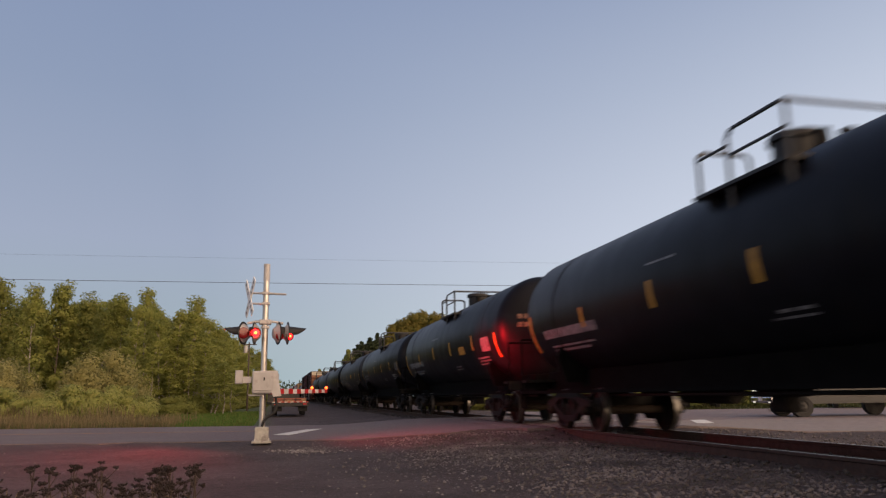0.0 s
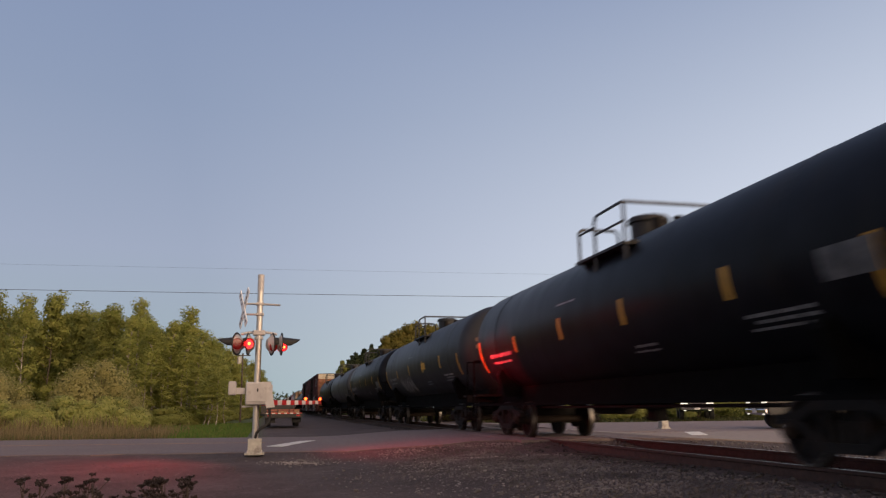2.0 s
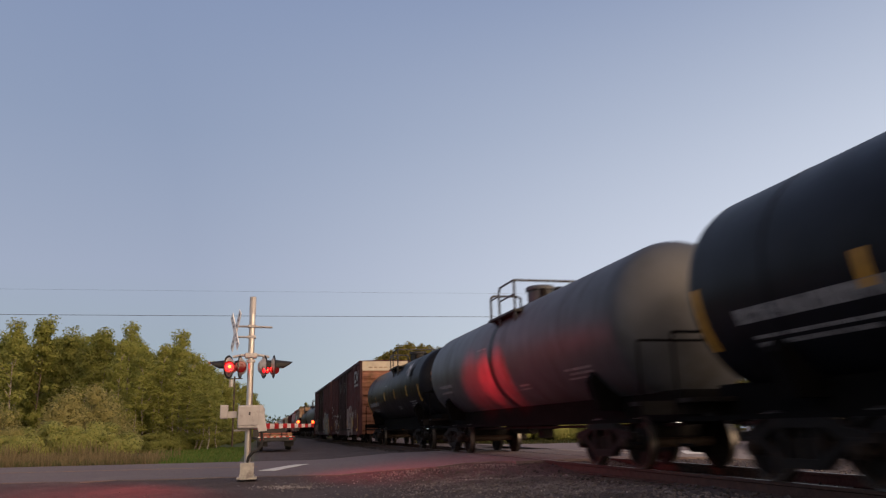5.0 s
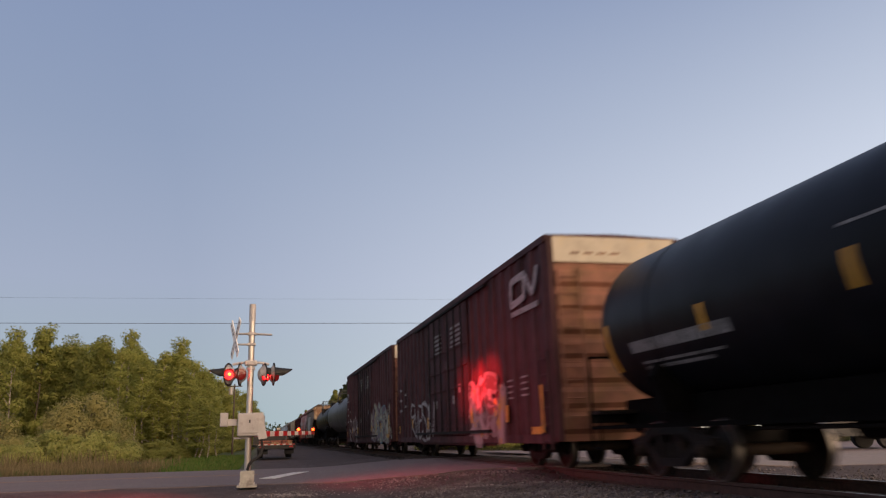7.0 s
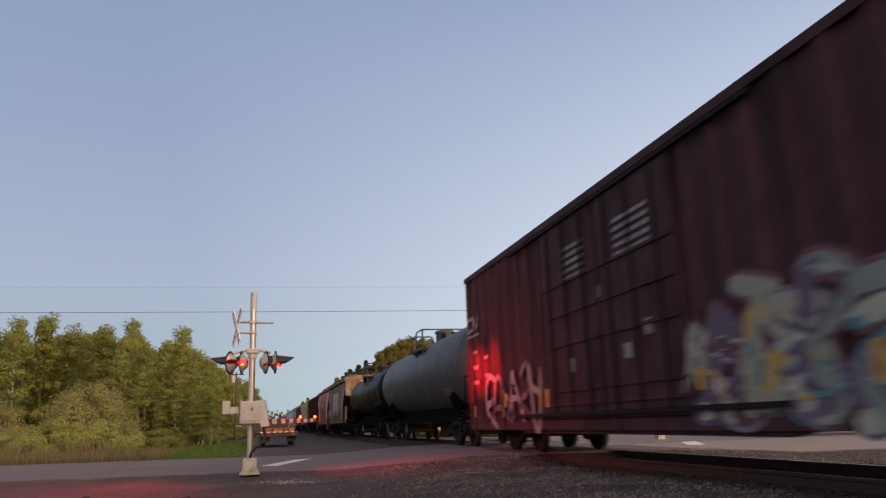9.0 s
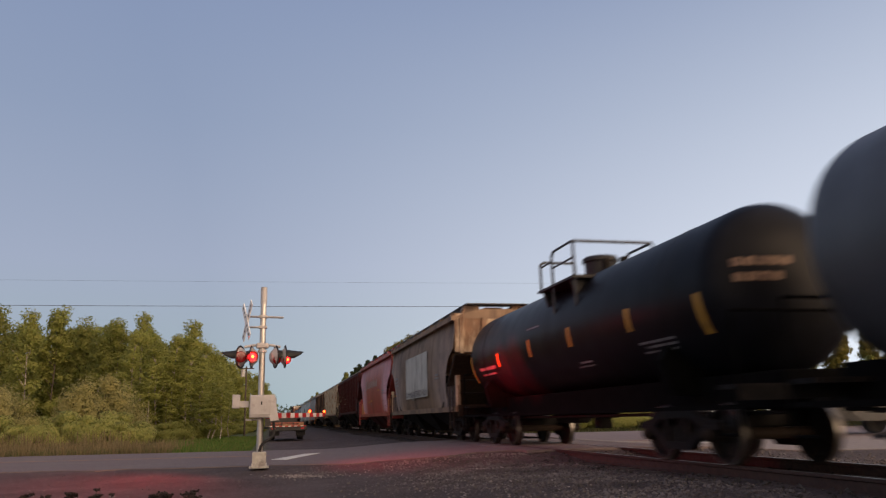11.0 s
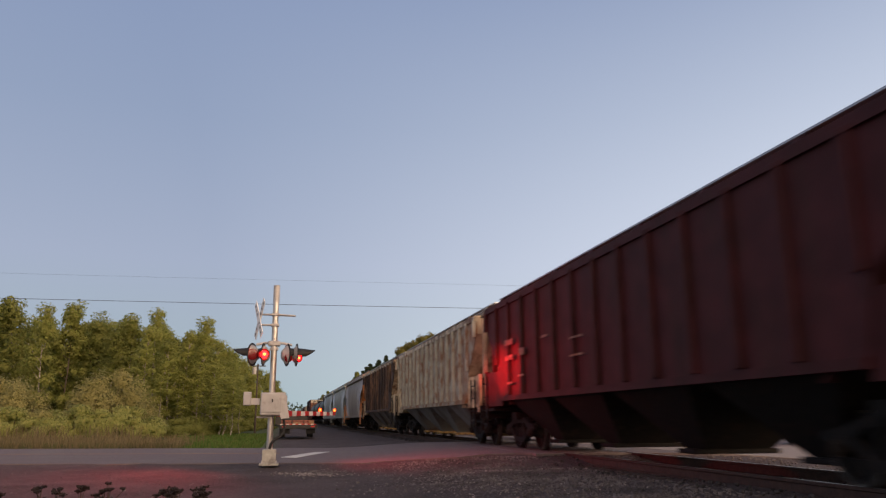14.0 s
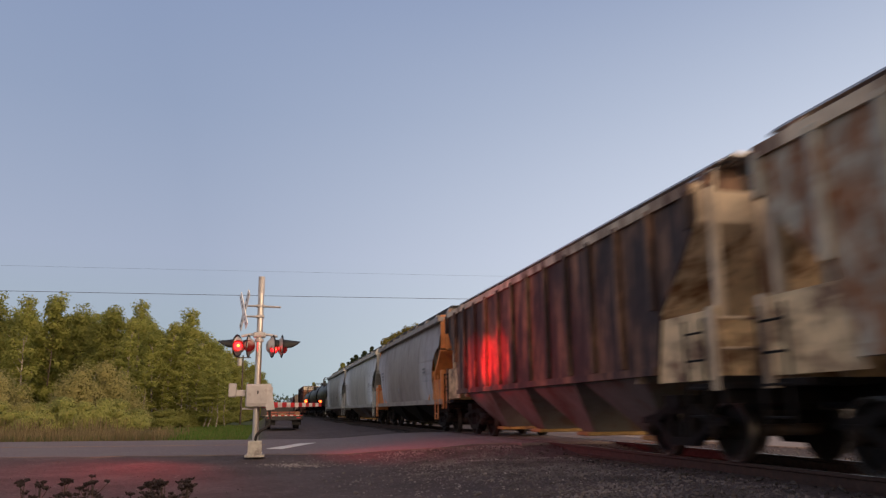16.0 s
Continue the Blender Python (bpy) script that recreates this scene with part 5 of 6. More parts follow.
def disc_at(c, n):
    """A pose at c whose z axis points along n."""
    return Matrix.Translation(c) @ Vector(n).to_track_quat("Z", "Y").to_matrix().to_4x4()


def crossing_signal(at, moving):
    sig = thing("crossing_signal", "aluminium crossing signal mast with red flashers and lowered gate arm", "crossing signal", at=at)
    bm = box(B(), (0, 0, 0.15), (0.30, 0.30, 0.36), bevel=0.02)
    box(bm, (0, 0, 0.01), (0.42, 0.42, 0.05), bevel=0.01)
    part("base", bm, M["concrete"], sig)
    for x in (-0.15, 0.15):
        for y in (-0.15, 0.15):
            part("anchor_bolt", cyl(B(), (x, y, 0.02), (x, y, 0.08), 0.018, 6), M["aluminium"], sig)
    part("mast", cyl(B(), (0, 0, 0.33), (0, 0, 3.98), 0.068, 20), M["aluminium"], sig, smooth=False)
    part("mast_cap", cyl(B(), (0, 0, 3.60), (0, 0, 3.99), 0.073, 20), M["cabinet"], sig)
    # crossbuck seen almost edge-on, on its brackets
    n = Vector((-0.96, -0.28, 0)).normalized()
    side = Vector((-n.y, n.x, 0))
    c = Vector((-0.36, -0.06, 3.2))
    buck = None
    for k in (-1, 1):
        turn = Matrix((side, Vector((0, 0, 1)).cross(side).normalized() * 1, Vector((0, 0, 1)))).transposed().to_4x4()
        m = Matrix.Translation(c + n * 0.012 * k) @ turn @ Matrix.Rotation(radians(k * 50), 4, "Y")
        b = part("crossbuck_blade", box(B(), (0, 0, 0), (1.02, 0.014, 0.19)), M["sign_white"], sig, "white crossbuck blade with unreadable lettering", at=m)
        for i in range(7):
            if i == 3:
                continue
            for f in (-1, 1):
                part("stencil", box(B(), (-0.42 + 0.14 * i, f * 0.009, 0), (0.055, 0.003, 0.065)), M["chute_grey"], b)
    for z, x1 in ((3.31, 0.44), (3.07, 0.05)):
        bm = pipe(B(), [(-0.36, -0.05, z), (0, -0.07, z), (x1, -0.07, z - 0.02)], 0.016)
        pipe(bm, [(-0.36, 0.02, z), (0, 0.07, z), (x1, 0.03, z - 0.02), (x1, -0.07, z - 0.02)], 0.016)
        box(bm, (0, 0, z), (0.18, 0.18, 0.06), bevel=0.01)
        part("bracket", bm, M["cabinet"], sig)
    # flasher crossarm with back-to-back lamps
    bm = pipe(B(), [(-0.40, 0.0, 2.62), (-0.2, 0, 2.66), (0.2, 0, 2.66), (0.40, 0.0, 2.62)], 0.03, 10)
    box(bm, (0, 0, 2.65), (0.28, 0.2, 0.12), bevel=0.03)
    cyl(bm, (0, 0, 2.5), (0, 0, 2.56), 0.10, 14)
    part("crossarm", bm, M["cabinet"], sig)
    # x, way of the conical back, its depth, hood's length, phase
    for gx, back, deep, hood, phase in ((-0.47, (0.92, -0.39, 0.0), 0.15, -0.42, 1), (-0.225, (0.985, -0.17, 0.0), 0.13, -0.16, 0),
                                        (0.29, (-0.965, -0.26, 0.0), 0.12, 0.44, 1), (0.50, (-0.99, -0.12, 0.0), 0.10, 0.42, 0)):
        bk = Vector(back).normalized()
        cc = Vector((gx, 0.0, 2.40))
        m = disc_at(cc, bk)
        part("background_disc", lathe(B(), [(0.06, -0.012), (0.255, -0.014), (0.262, -0.004), (0.255, 0.004), (0.06, 0.004)], 32, m, closed=True), M["matte_black"], sig)
        part("lamp_housing", lathe(B(), [(0.215, 0.005), (0.20, 0.02), (0.11, deep * 0.92), (0.09, deep), (0, deep)], 28, m), M["cabinet"], sig)
        # half-round hood on the lamp's face
        hd = B()
        rows = []
        k = 1 if hood > 0 else -1
        mh = disc_at(cc, Vector((k, -0.05, -0.02)))
        up = (mh.to_3x3().inverted() @ Vector((0, 0, 1)))
        a0 = math.atan2(up.y, up.x)
        for i in range(15):
            a = a0 + radians(-100 + 200 * i / 14)
            L = abs(hood) * (1 - 0.5 * (abs(i - 7) / 7) ** 2)
            rows.append([hd.verts.new(mh @ Vector((r * math.cos(a), r * math.sin(a), z))) for r, z in ((0.16, 0.02), (0.12, L), (0.11, L), (0.15, 0.02))])
        for p, q in zip(rows, rows[1:]):
            for i in range(4):
                hd.faces.new((p[i], p[(i + 1) % 4], q[(i + 1) % 4], q[i]))
        part("hood", hd, M["matte_black"], sig)
        # the lens turns its lit face out and away
        if k < 0:
            at_lens = disc_at(cc + Vector((0.012, -0.182, -0.01)), (0.24, -0.97, 0.0))
        else:
            at_lens = disc_at(cc + Vector((0.045, -0.13, -0.075)), (0.45, -0.89, -0.1))
        size = 0.95 if k < 0 else 0.75
        lens = lathe(B(), [(0, 0.055 * size), (0.05 * size, 0.045 * size), (0.08 * size, 0.024 * size), (0.092 * size, 0.002), (0, 0.002)], 24)
        lens = part("lens", lens, M["lamp_on"], sig, "red flasher lens", at=at_lens)
        part("lamp_core", lathe(B(), [(0, 0.072 * size), (0.03 * size, 0.064 * size), (0.036 * size, 0.054 * size)], 14), M["lamp_core"], lens)
        part("lens_back", lathe(B(), [(0, -0.012), (0.07 * size, -0.011), (0.12 * size, -0.002), (0.135 * size, 0.012), (0.12 * size, 0.003), (0, -0.001)], 24), M["lens_dark"], lens)
        FLASHERS.append((lens, lens.matrix_basis.copy(), phase, moving))
    # gate mechanism housing, junction box, counterweight arms, cable
    gm = part("gate_mechanism", box(B(), (0.02, -0.02, 1.30), (0.52, 0.46, 0.50), bevel=0.035), M["cabinet"], sig)
    part("mechanism_door", box(B(), (0.0, -0.26, 1.32), (0.44, 0.02, 0.40), bevel=0.008), M["cabinet"], gm)
    part("latch", box(B(), (0.02, -0.28, 1.37), (0.03, 0.02, 0.07)), M["matte_black"], gm)
    part("junction_box", box(B(), (-0.53, 0.02, 1.42), (0.17, 0.2, 0.30), bevel=0.02), M["cabinet"], sig)
    part("box_bracket", box(B(), (-0.36, 0.02, 1.36), (0.2, 0.1, 0.14)), M["cabinet"], sig)
    part("mast_bracket", box(B(), (-0.16, 0, 1.02), (0.3, 0.2, 0.04)), M["cabinet"], sig)
    for y in (-0.24, 0.24):
        bm = prism(B(), [(0.08, 1.55), (0.30, 1.55), (0.34, 1.30), (0.40, 1.0), (0.22, 0.98), (0.14, 1.25)], "y", y - 0.02, y + 0.02)
        part("counterweight_arm", bm, M["cabinet"], sig)
    part("shroud", box(B(), (0.30, 0.0, 1.28), (0.08, 0.44, 0.42), bevel=0.02), M["cabinet"], sig)
    pts = [(0.0, -0.12, 0.34), (0.03, -0.14, 0.45), (0.10, -0.15, 0.54), (0.20, -0.15, 0.59), (0.28, -0.12, 0.66), (0.30, -0.06, 0.8), (0.28, -0.02, 1.0)]
    part("cable", tube(B(), pts, 0.03, 10), M["rubber"], sig)
    # striped arm lying across the lane
    a, b = Vector((0.12, 0.25, 1.10)), Vector((1.85, 6.25, 1.14))
    d = b - a
    turn = d.to_track_quat("Y", "Z").to_matrix().to_4x4()
    n = 15
    for i in range(n):
        m = Matrix.Translation(a + d * ((i + 0.5) / n)) @ turn
        h = 0.13 - 0.03 * i / n
        part("arm_section", box(B(), (0, 0, 0), (0.03, d.length / n - 0.002, h)), M["sign_red" if i % 2 == 0 else "sign_white"], sig, "red" if i % 2 == 0 else "", at=m)
    for f in (0.68, 0.985):
        p = a + d * f + Vector((0, 0, 0.10))
        lp = part("arm_lamp", cyl(B(), p - Vector((0, 0.05, 0)), p + Vector((0, 0.05, 0)), 0.06, 16), M["lens_dark"], sig)
        part("lamp_glass", lathe(B(), [(0, 0.075), (0.028, 0.068), (0.042, 0.05)], 14, disc_at(p, (-0.2, -1, 0))), M["arm_glow"], lp)
    return sig


crossing_signal(pose(-0.22, 17.27, 0.0), True)
crossing_signal(pose(15.2, 27.0, 0.0, 0, 0, 180), False)


# ---- vehicles ----
def wheel_part(car, x, y, r, w, name="wheel"):
    wh = part(name, lathe(B(), [(0.0, -w / 2 + 0.03), (r * 0.55, -w / 2 + 0.03), (r * 0.62, -w / 2), (r * 0.94, -w / 2), (r, -w / 2 + 0.03), (r, w / 2 - 0.03), (r * 0.94, w / 2), (r * 0.62, w / 2), (0, w / 2 - 0.03)], 24,
                          Matrix.Translation((x, y, r)) @ Matrix.Rotation(math.pi / 2, 4, "Y")), M["rubber"], car)
    part("rim", lathe(B(), [(0, -w / 2 + 0.0), (r * 0.2, -w / 2 - 0.01), (r * 0.5, -w / 2 + 0.015), (r * 0.58, -w / 2 - 0.004)], 20,
                      Matrix.Translation((x, y, r)) @ Matrix.Rotation(math.pi / 2 if x < 0 else -math.pi / 2, 4, "Y")), M["chassis"], wh)
    return wh


def pickup(at, paint, label):
    """Nose at -y."""
    v = thing("pickup_truck", label, "pickup truck", "parked pickup trucks", at=at)
    body = [(-2.75, 0.55), (-2.78, 0.95), (-2.70, 1.12), (-1.35, 1.20), (-0.70, 1.80), (0.95, 1.84), (1.15, 1.22), (2.75, 1.20), (2.78, 0.60), (2.2, 0.50), (-2.2, 0.48)]
    bm = prism(B(), body, "x", -0.96, 0.96)
    bmesh.ops.bevel(bm, geom=list(bm.edges), offset=0.05, segments=2, affect="EDGES")
    b = part("body", bm, M[paint], v)
    part("windshield", prism(B(), [(-1.28, 1.22), (-0.72, 1.74), (-0.69, 1.74), (-1.25, 1.20)], "x", -0.80, 0.80), M["glass_dark"], v, at=pose(0, -0.06, 0.03))
    for s in (-1, 1):
        part("side_window", prism(B(), [(-0.95, 1.28), (-0.55, 1.70), (0.85, 1.72), (0.95, 1.28)], "x", s * 0.955, s * 0.975), M["glass_dark"], v)
        part("headlight", box(B(), (s * 0.72, -2.77, 0.98), (0.42, 0.06, 0.17), bevel=0.02), M["headlight"], v)
        part("mirror", box(B(), (s * 1.08, -0.85, 1.32), (0.2, 0.1, 0.2), bevel=0.03), M[paint], v)
        part("fog_lamp", box(B(), (s * 0.7, -2.82, 0.58), (0.16, 0.03, 0.09)), M["headlight"], v)
        for y in (-1.75, 1.75):
            wheel_part(v, s * 0.86, y, 0.39, 0.26)
    gr = part("grille", box(B(), (0, -2.77, 0.96), (1.0, 0.06, 0.26), bevel=0.02), M["matte_black"], v)
    for i in range(3):
        part("grille_bar", box(B(), (0, -2.81, 0.87 + 0.09 * i), (0.98, 0.02, 0.03)), M["chrome"], gr)
    part("bumper", box(B(), (0, -2.80, 0.66), (1.86, 0.14, 0.18), bevel=0.04), M["chrome"], v)
    part("number_plate", box(B(), (0, -2.885, 0.68), (0.32, 0.012, 0.16)), M["sign_white"], v)
    return v


pickup(pose(26.2, 42.6, 0.0, 0, 0, -28), "car_paint", "dark pickup truck with chrome grille parked beyond the crossing")
pickup(pose(31.0, 35.5, 0.0, 0, 0, -36), "car_paint", "black pickup truck with bright headlights parked beyond the crossing")
pickup(pose(36.5, 33.5, 0.0, 0, 0, -36), "car_silver", "silver pickup truck parked beyond the crossing")
pickup(pose(20.6, 24.2, -0.02, 0, 0, -104), "car_paint", "dark pickup truck waiting on the road shoulder")


def flatbed(at):
    v = thing("flatbed_trailer", "flatbed trailer with wooden deck and red reflective tape", "trailer", at=at)
    for i in range(10):
        part("deck_board", box(B(), (-1.08 + 0.24 * i, 3.6, 0.86), (0.23, 7.2, 0.05)), M["wood"], v)
    for s in (-1, 1):
        part("side_rail", box(B(), (s * 1.22, 3.6, 0.80), (0.06, 7.2, 0.16)), M["chassis"], v)
        part("frame_beam", box(B(), (s * 0.45, 3.6, 0.68), (0.12, 7.0, 0.26)), M["chassis"], v)
        part("mud_flap", box(B(), (s * 0.85, 0.3, 0.52), (0.62, 0.03, 0.5)), M["rubber"], v)
        for y in (1.4, 2.4):
            wheel_part(v, s * 0.95, y, 0.38, 0.3)
        part("tail_lamp", box(B(), (s * 0.95, -0.03, 0.74), (0.24, 0.05, 0.1), bevel=0.01), M["sign_red"], v)
    part("rear_bumper", box(B(), (0, 0.0, 0.72), (2.5, 0.1, 0.26), bevel=0.02), M["chassis"], v)
    for i in range(12):
        part("reflective_tape", box(B(), (-1.1 + 0.2 * i, -0.035, 0.885), (0.19, 0.02, 0.045)), M["sign_red" if i % 2 else "sign_white"], v)
    part("timber_block", box(B(), (-0.1, 0.4, 0.96), (0.5, 0.5, 0.14), bevel=0.01), M["wood"], v)
    part("timber_block", box(B(), (0.9, 0.6, 1.0), (0.3, 0.5, 0.22), bevel=0.01), M["wood"], v)
    for i in range(3):
        for k in range(2):
            part("pallet_board", box(B(), (-0.75 + 0.75 * i, 0.9, 0.96 + 0.14 * k), (0.66, 0.9, 0.09), bevel=0.01), M["pallet_red"], v, "red-brown timber")
    part("headboard", box(B(), (0, 7.1, 1.2), (2.4, 0.08, 0.7)), M["chassis"], v)
    return v


flatbed(pose(0.98, 43.6, -0.02, 0, 0, 3) @ Matrix.Scale(0.84, 4))


# ---- overhead wires on poles outside the view ----
def wire(y, za, zb, sag, xa=-70, xb=95, r=0.014):
    bm = B()
    pts = []
    for i in range(41):
        u = i / 40
        pts.append((xa + (xb - xa) * u, y, za + (zb - za) * u - sag * 4 * u * (1 - u)))
    pipe(bm, pts, r, 5)
    tagged(part("power_line", bm, M["wire"]), "thin dark overhead power line against the dusk sky", "power line", "overhead lines")
    return pts[0], pts[-1]


wire(45, 7.88, 9.38, 0.80)
wire(45, 9.0, 10.9, 0.6, r=0.004)


def pole(x):
    p = thing("utility_pole", "weathered wooden utility pole carrying the overhead lines", "utility pole", "utility poles", at=pose(x, 45, -0.2))
    part("post", cyl(B(), (0, 0, 0), (0, 0, 11.6), 0.16, 14, 0.11), M["wood"], p)
    part("crossarm", box(B(), (0, 0.1, 10.4), (0.12, 2.2, 0.12)), M["wood"], p)


pole(-70)
pole(95)


def small_pole(x, y, h):
    p = thing("utility_pole", "slim grey utility pole with a transformer among the trees", "utility pole", "utility poles", at=pose(x, y, -0.2))
    part("post", cyl(B(), (0, 0, 0), (0, 0, h), 0.08, 12, 0.06), M["tie"], p)
    part("transformer", lathe(B(), [(0, 0), (0.16, 0), (0.18, 0.04), (0.18, 0.55), (0.15, 0.6), (0, 0.62)], 16, Matrix.Translation((-0.28, 0, h - 0.9))), M["cabinet"], p)
    part("crossarm", box(B(), (0.1, -0.1, h - 0.2), (1.1, 0.08, 0.08)), M["tie"], p)


small_pole(-2.12, 66.0, 5.9)


def boulder(x, y):
    bm = B()
    bmesh.ops.create_icosphere(bm, subdivisions=3, radius=0.5)
    for v in bm.verts:
        v.co *= 1 + 0.22 * noise.noise(v.co * 2.3)
        v.co.z *= 0.75
    tagged(part("boulder", bm, M["stone"], at=pose(x, y, 0.3)), "grey boulder lying at the wood's edge", "boulder")


boulder(-5.35, 57.5)


# ---- plants ----
def leaves_mesh(name, centers, size, rng, out=None, stretch=1.0):
    """Many small three-cornered leaves, turned at random, or leaning to face outwards from their clump."""
    n = len(centers)
    b = rng.normal(size=(n, 3))
    a = rng.normal(size=(n, 3))
    if out is not None:
        face = out / (np.linalg.norm(out, axis=1)[:, None] + 1e-6) + rng.normal(size=(n, 3)) * 0.33
        face /= np.linalg.norm(face, axis=1)[:, None]
        a -= (a * face).sum(1)[:, None] * face
        b = np.cross(face, a)
    a /= np.linalg.norm(a, axis=1)[:, None]
    b -= (b * a).sum(1)[:, None] * a
    b /= np.linalg.norm(b, axis=1)[:, None]
    s = size * rng.uniform(0.6, 1.3, (n, 1))
    a, b = a * s * stretch, b * s
    v = np.stack([centers - a * 0.7, centers + a * 0.4 - b * 0.5, centers + a * 0.4 + b * 0.5], 1).reshape(-1, 3)
    me = bpy.data.meshes.new(name)
    me.from_pydata(v.tolist(), [], np.arange(3 * n).reshape(-1, 3).tolist())
    if out is not None:
        # leaves of one clump share its rounded shading
        soft = out / (np.linalg.norm(out, axis=1)[:, None] + 1e-6) * 0.75 + face * 0.5
        soft /= np.linalg.norm(soft, axis=1)[:, None]
        me.normals_split_custom_set_from_vertices(np.repeat(soft, 3, axis=0).tolist())
    return me


def limb(bm, a, b, r0, r1, rng, seg=6, bend=0.08):
    a, b = Vector(a), Vector(b)
    n = 4
    pts = [a.lerp(b, i / n) + Vector(rng.normal(size=3)) * bend * (b - a).length * 0.3 * (0 < i < n) for i in range(n + 1)]
    for i in range(n):
        cyl(bm, pts[i], pts[i + 1], r0 + (r1 - r0) * i / n, seg, r0 + (r1 - r0) * (i + 1) / n)


def birch(seed, height, spread, leaf, bark, label, bare=0.35, dens=46, per=42, lsize=0.15):
    rng = np.random.default_rng(seed)
    t = thing("birch_tree", label, "tree", "trees at the wood's edge")
    bm = B()
    lean = rng.normal(size=2) * 0.03 * height
    tip = Vector((lean[0], lean[1], height * 0.93))
    limb(bm, (0, 0, -0.3), tip, 0.0058 * height + 0.01, 0.015, rng, 8, 0.05)
    clumps = []
    nl = 11
    for i in range(nl):
        u = bare + (0.95 - bare) * i / (nl - 1)
        ang = rng.uniform(0, 6.28)
        v = (u - bare) / (1 - bare)
        rad = spread * 1.25 * (1.05 - v) ** 0.75 * min(1.0, 0.55 + v * 2.0) * rng.uniform(0.6, 1.15)
        base = tip * u
        end = base + Vector((math.cos(ang) * rad, math.sin(ang) * rad, height * rng.uniform(0.05, 0.16)))
        limb(bm, base, end, 0.004 * height, 0.008, rng, 5)
        for k in range(3):
            clumps.append(base.lerp(end, rng.uniform(0.35, 1.05)))
    part("trunk", bm, M[bark], t)
    while len(clumps) < dens:
        u = rng.uniform(bare, 1.0)
        v = (u - bare) / (1 - bare)
        rad = spread * 1.2 * (1.02 - v) ** 0.75 * min(1.0, 0.55 + v * 2.0) * math.sqrt(rng.random())
        ang = rng.uniform(0, 6.28)
        clumps.append(tip * u + Vector((math.cos(ang) * rad, math.sin(ang) * rad, rng.normal() * 0.3)))
    for k in range(3):
        clumps.append(Vector(tip) * (1.0 - 0.05 * k) + Vector((rng.normal() * 0.1, rng.normal() * 0.1, 0.1)))
    pts, face = [], []
    for c in clumps:
        m = int(per * rng.uniform(0.5, 1.4))
        k = rng.uniform(0.20, 0.44) * height / 9
        q = rng.normal(size=(m, 3))
        q /= np.linalg.norm(q, axis=1)[:, None]
        q *= rng.uniform(0.2, 1.0, (m, 1)) ** 0.5 * 1.7
        axis = np.array([c[0], c[1], 0.3]) / (math.hypot(c[0], c[1]) + 0.4)
        pts.append(q * np.array([k, k, k * 0.85]) + np.array(c))
        face.append(q + axis * 0.8)
    place("crown", leaves_mesh("crown", np.concatenate(pts), lsize, rng, np.concatenate(face)), M[leaf], t)
    return t


def fir(seed, height, leaf="needle"):
    rng = np.random.default_rng(seed)
    t = thing("fir_tree", "dark pointed fir tree beyond the railway", "tree", "far conifers")
    bm = cyl(B(), (0, 0, -0.3), (0, 0, height), 0.16, 8, 0.02)
    pts = []
    n = 26
    for i in range(n):
        u = i / (n - 1)
        z = height * (0.08 + 0.90 * u)
        rad = height * 0.20 * (1 - u) ** 0.95 * rng.uniform(0.75, 1.2) + 0.14
        for k in range(10):
            a = rng.uniform(0, 6.28)
            e = Vector((math.cos(a) * rad, math.sin(a) * rad, z - rad * 0.22))
            cyl(bm, (0, 0, z), e, 0.025, 4, 0.008)
            m = 14 + int(40 * rad)
            v = rng.uniform(0.1, 1.05, (m, 1))
            pts.append(np.array([0, 0, z]) * (1 - v) + np.array(e) * v + rng.normal(size=(m, 3)) * 0.09 * (0.7 + rad * 0.5))
    part("trunk", bm, M["bark_dark"], t)
    place("crown", leaves_mesh("crown", np.concatenate(pts), 0.24, rng, stretch=1.3), M[leaf], t)
    return t


def bush(seed, w, h, leaf, label, n=13000, lsize=0.10):
    rng = np.random.default_rng(seed)
    t = thing("bush", label, "bush", "bushes before the wood")
    bm = B()
    pts, face = [], []
    count = 34
    for i in range(count):
        a, r = rng.uniform(0, 6.28), math.sqrt(rng.random())
        x, y = math.cos(a) * r * w / 2, math.sin(a) * r * w / 2.4
        z = h * (1 - 0.75 * r * r) * rng.uniform(0.45, 1.0)
        limb(bm, (x * 0.25, y * 0.25, -0.1), (x, y, z), 0.025, 0.006, rng, 4, 0.1)
        q = rng.normal(size=(n // count, 3))
        q /= np.linalg.norm(q, axis=1)[:, None]
        q *= rng.uniform(0.1, 1.0, (len(q), 1)) ** 0.5
        k = rng.uniform(0.11, 0.18)
        pts.append(q * np.array([w * k, w * k, h * k * 1.3]) + np.array([x, y, z * 0.88]))
        face.append(q + np.array([x / w, y / w, 0.3]) * 1.2)
    p = np.concatenate(pts)
    p[:, 2] = np.abs(p[:, 2])
    part("stem", bm, M["bark_dark"], t)
    place("crown", leaves_mesh("crown", p, lsize, rng, np.concatenate(face)), M[leaf], t)
    return t


def stand(kinds, k, seen, m):
    """Put the first of a kind, or a copy of it, at m."""
    if k not in seen:
        seen.add(k)
        kinds[k].matrix_basis = m
    else:
        copy_thing(kinds[k], Matrix()).matrix_basis = m


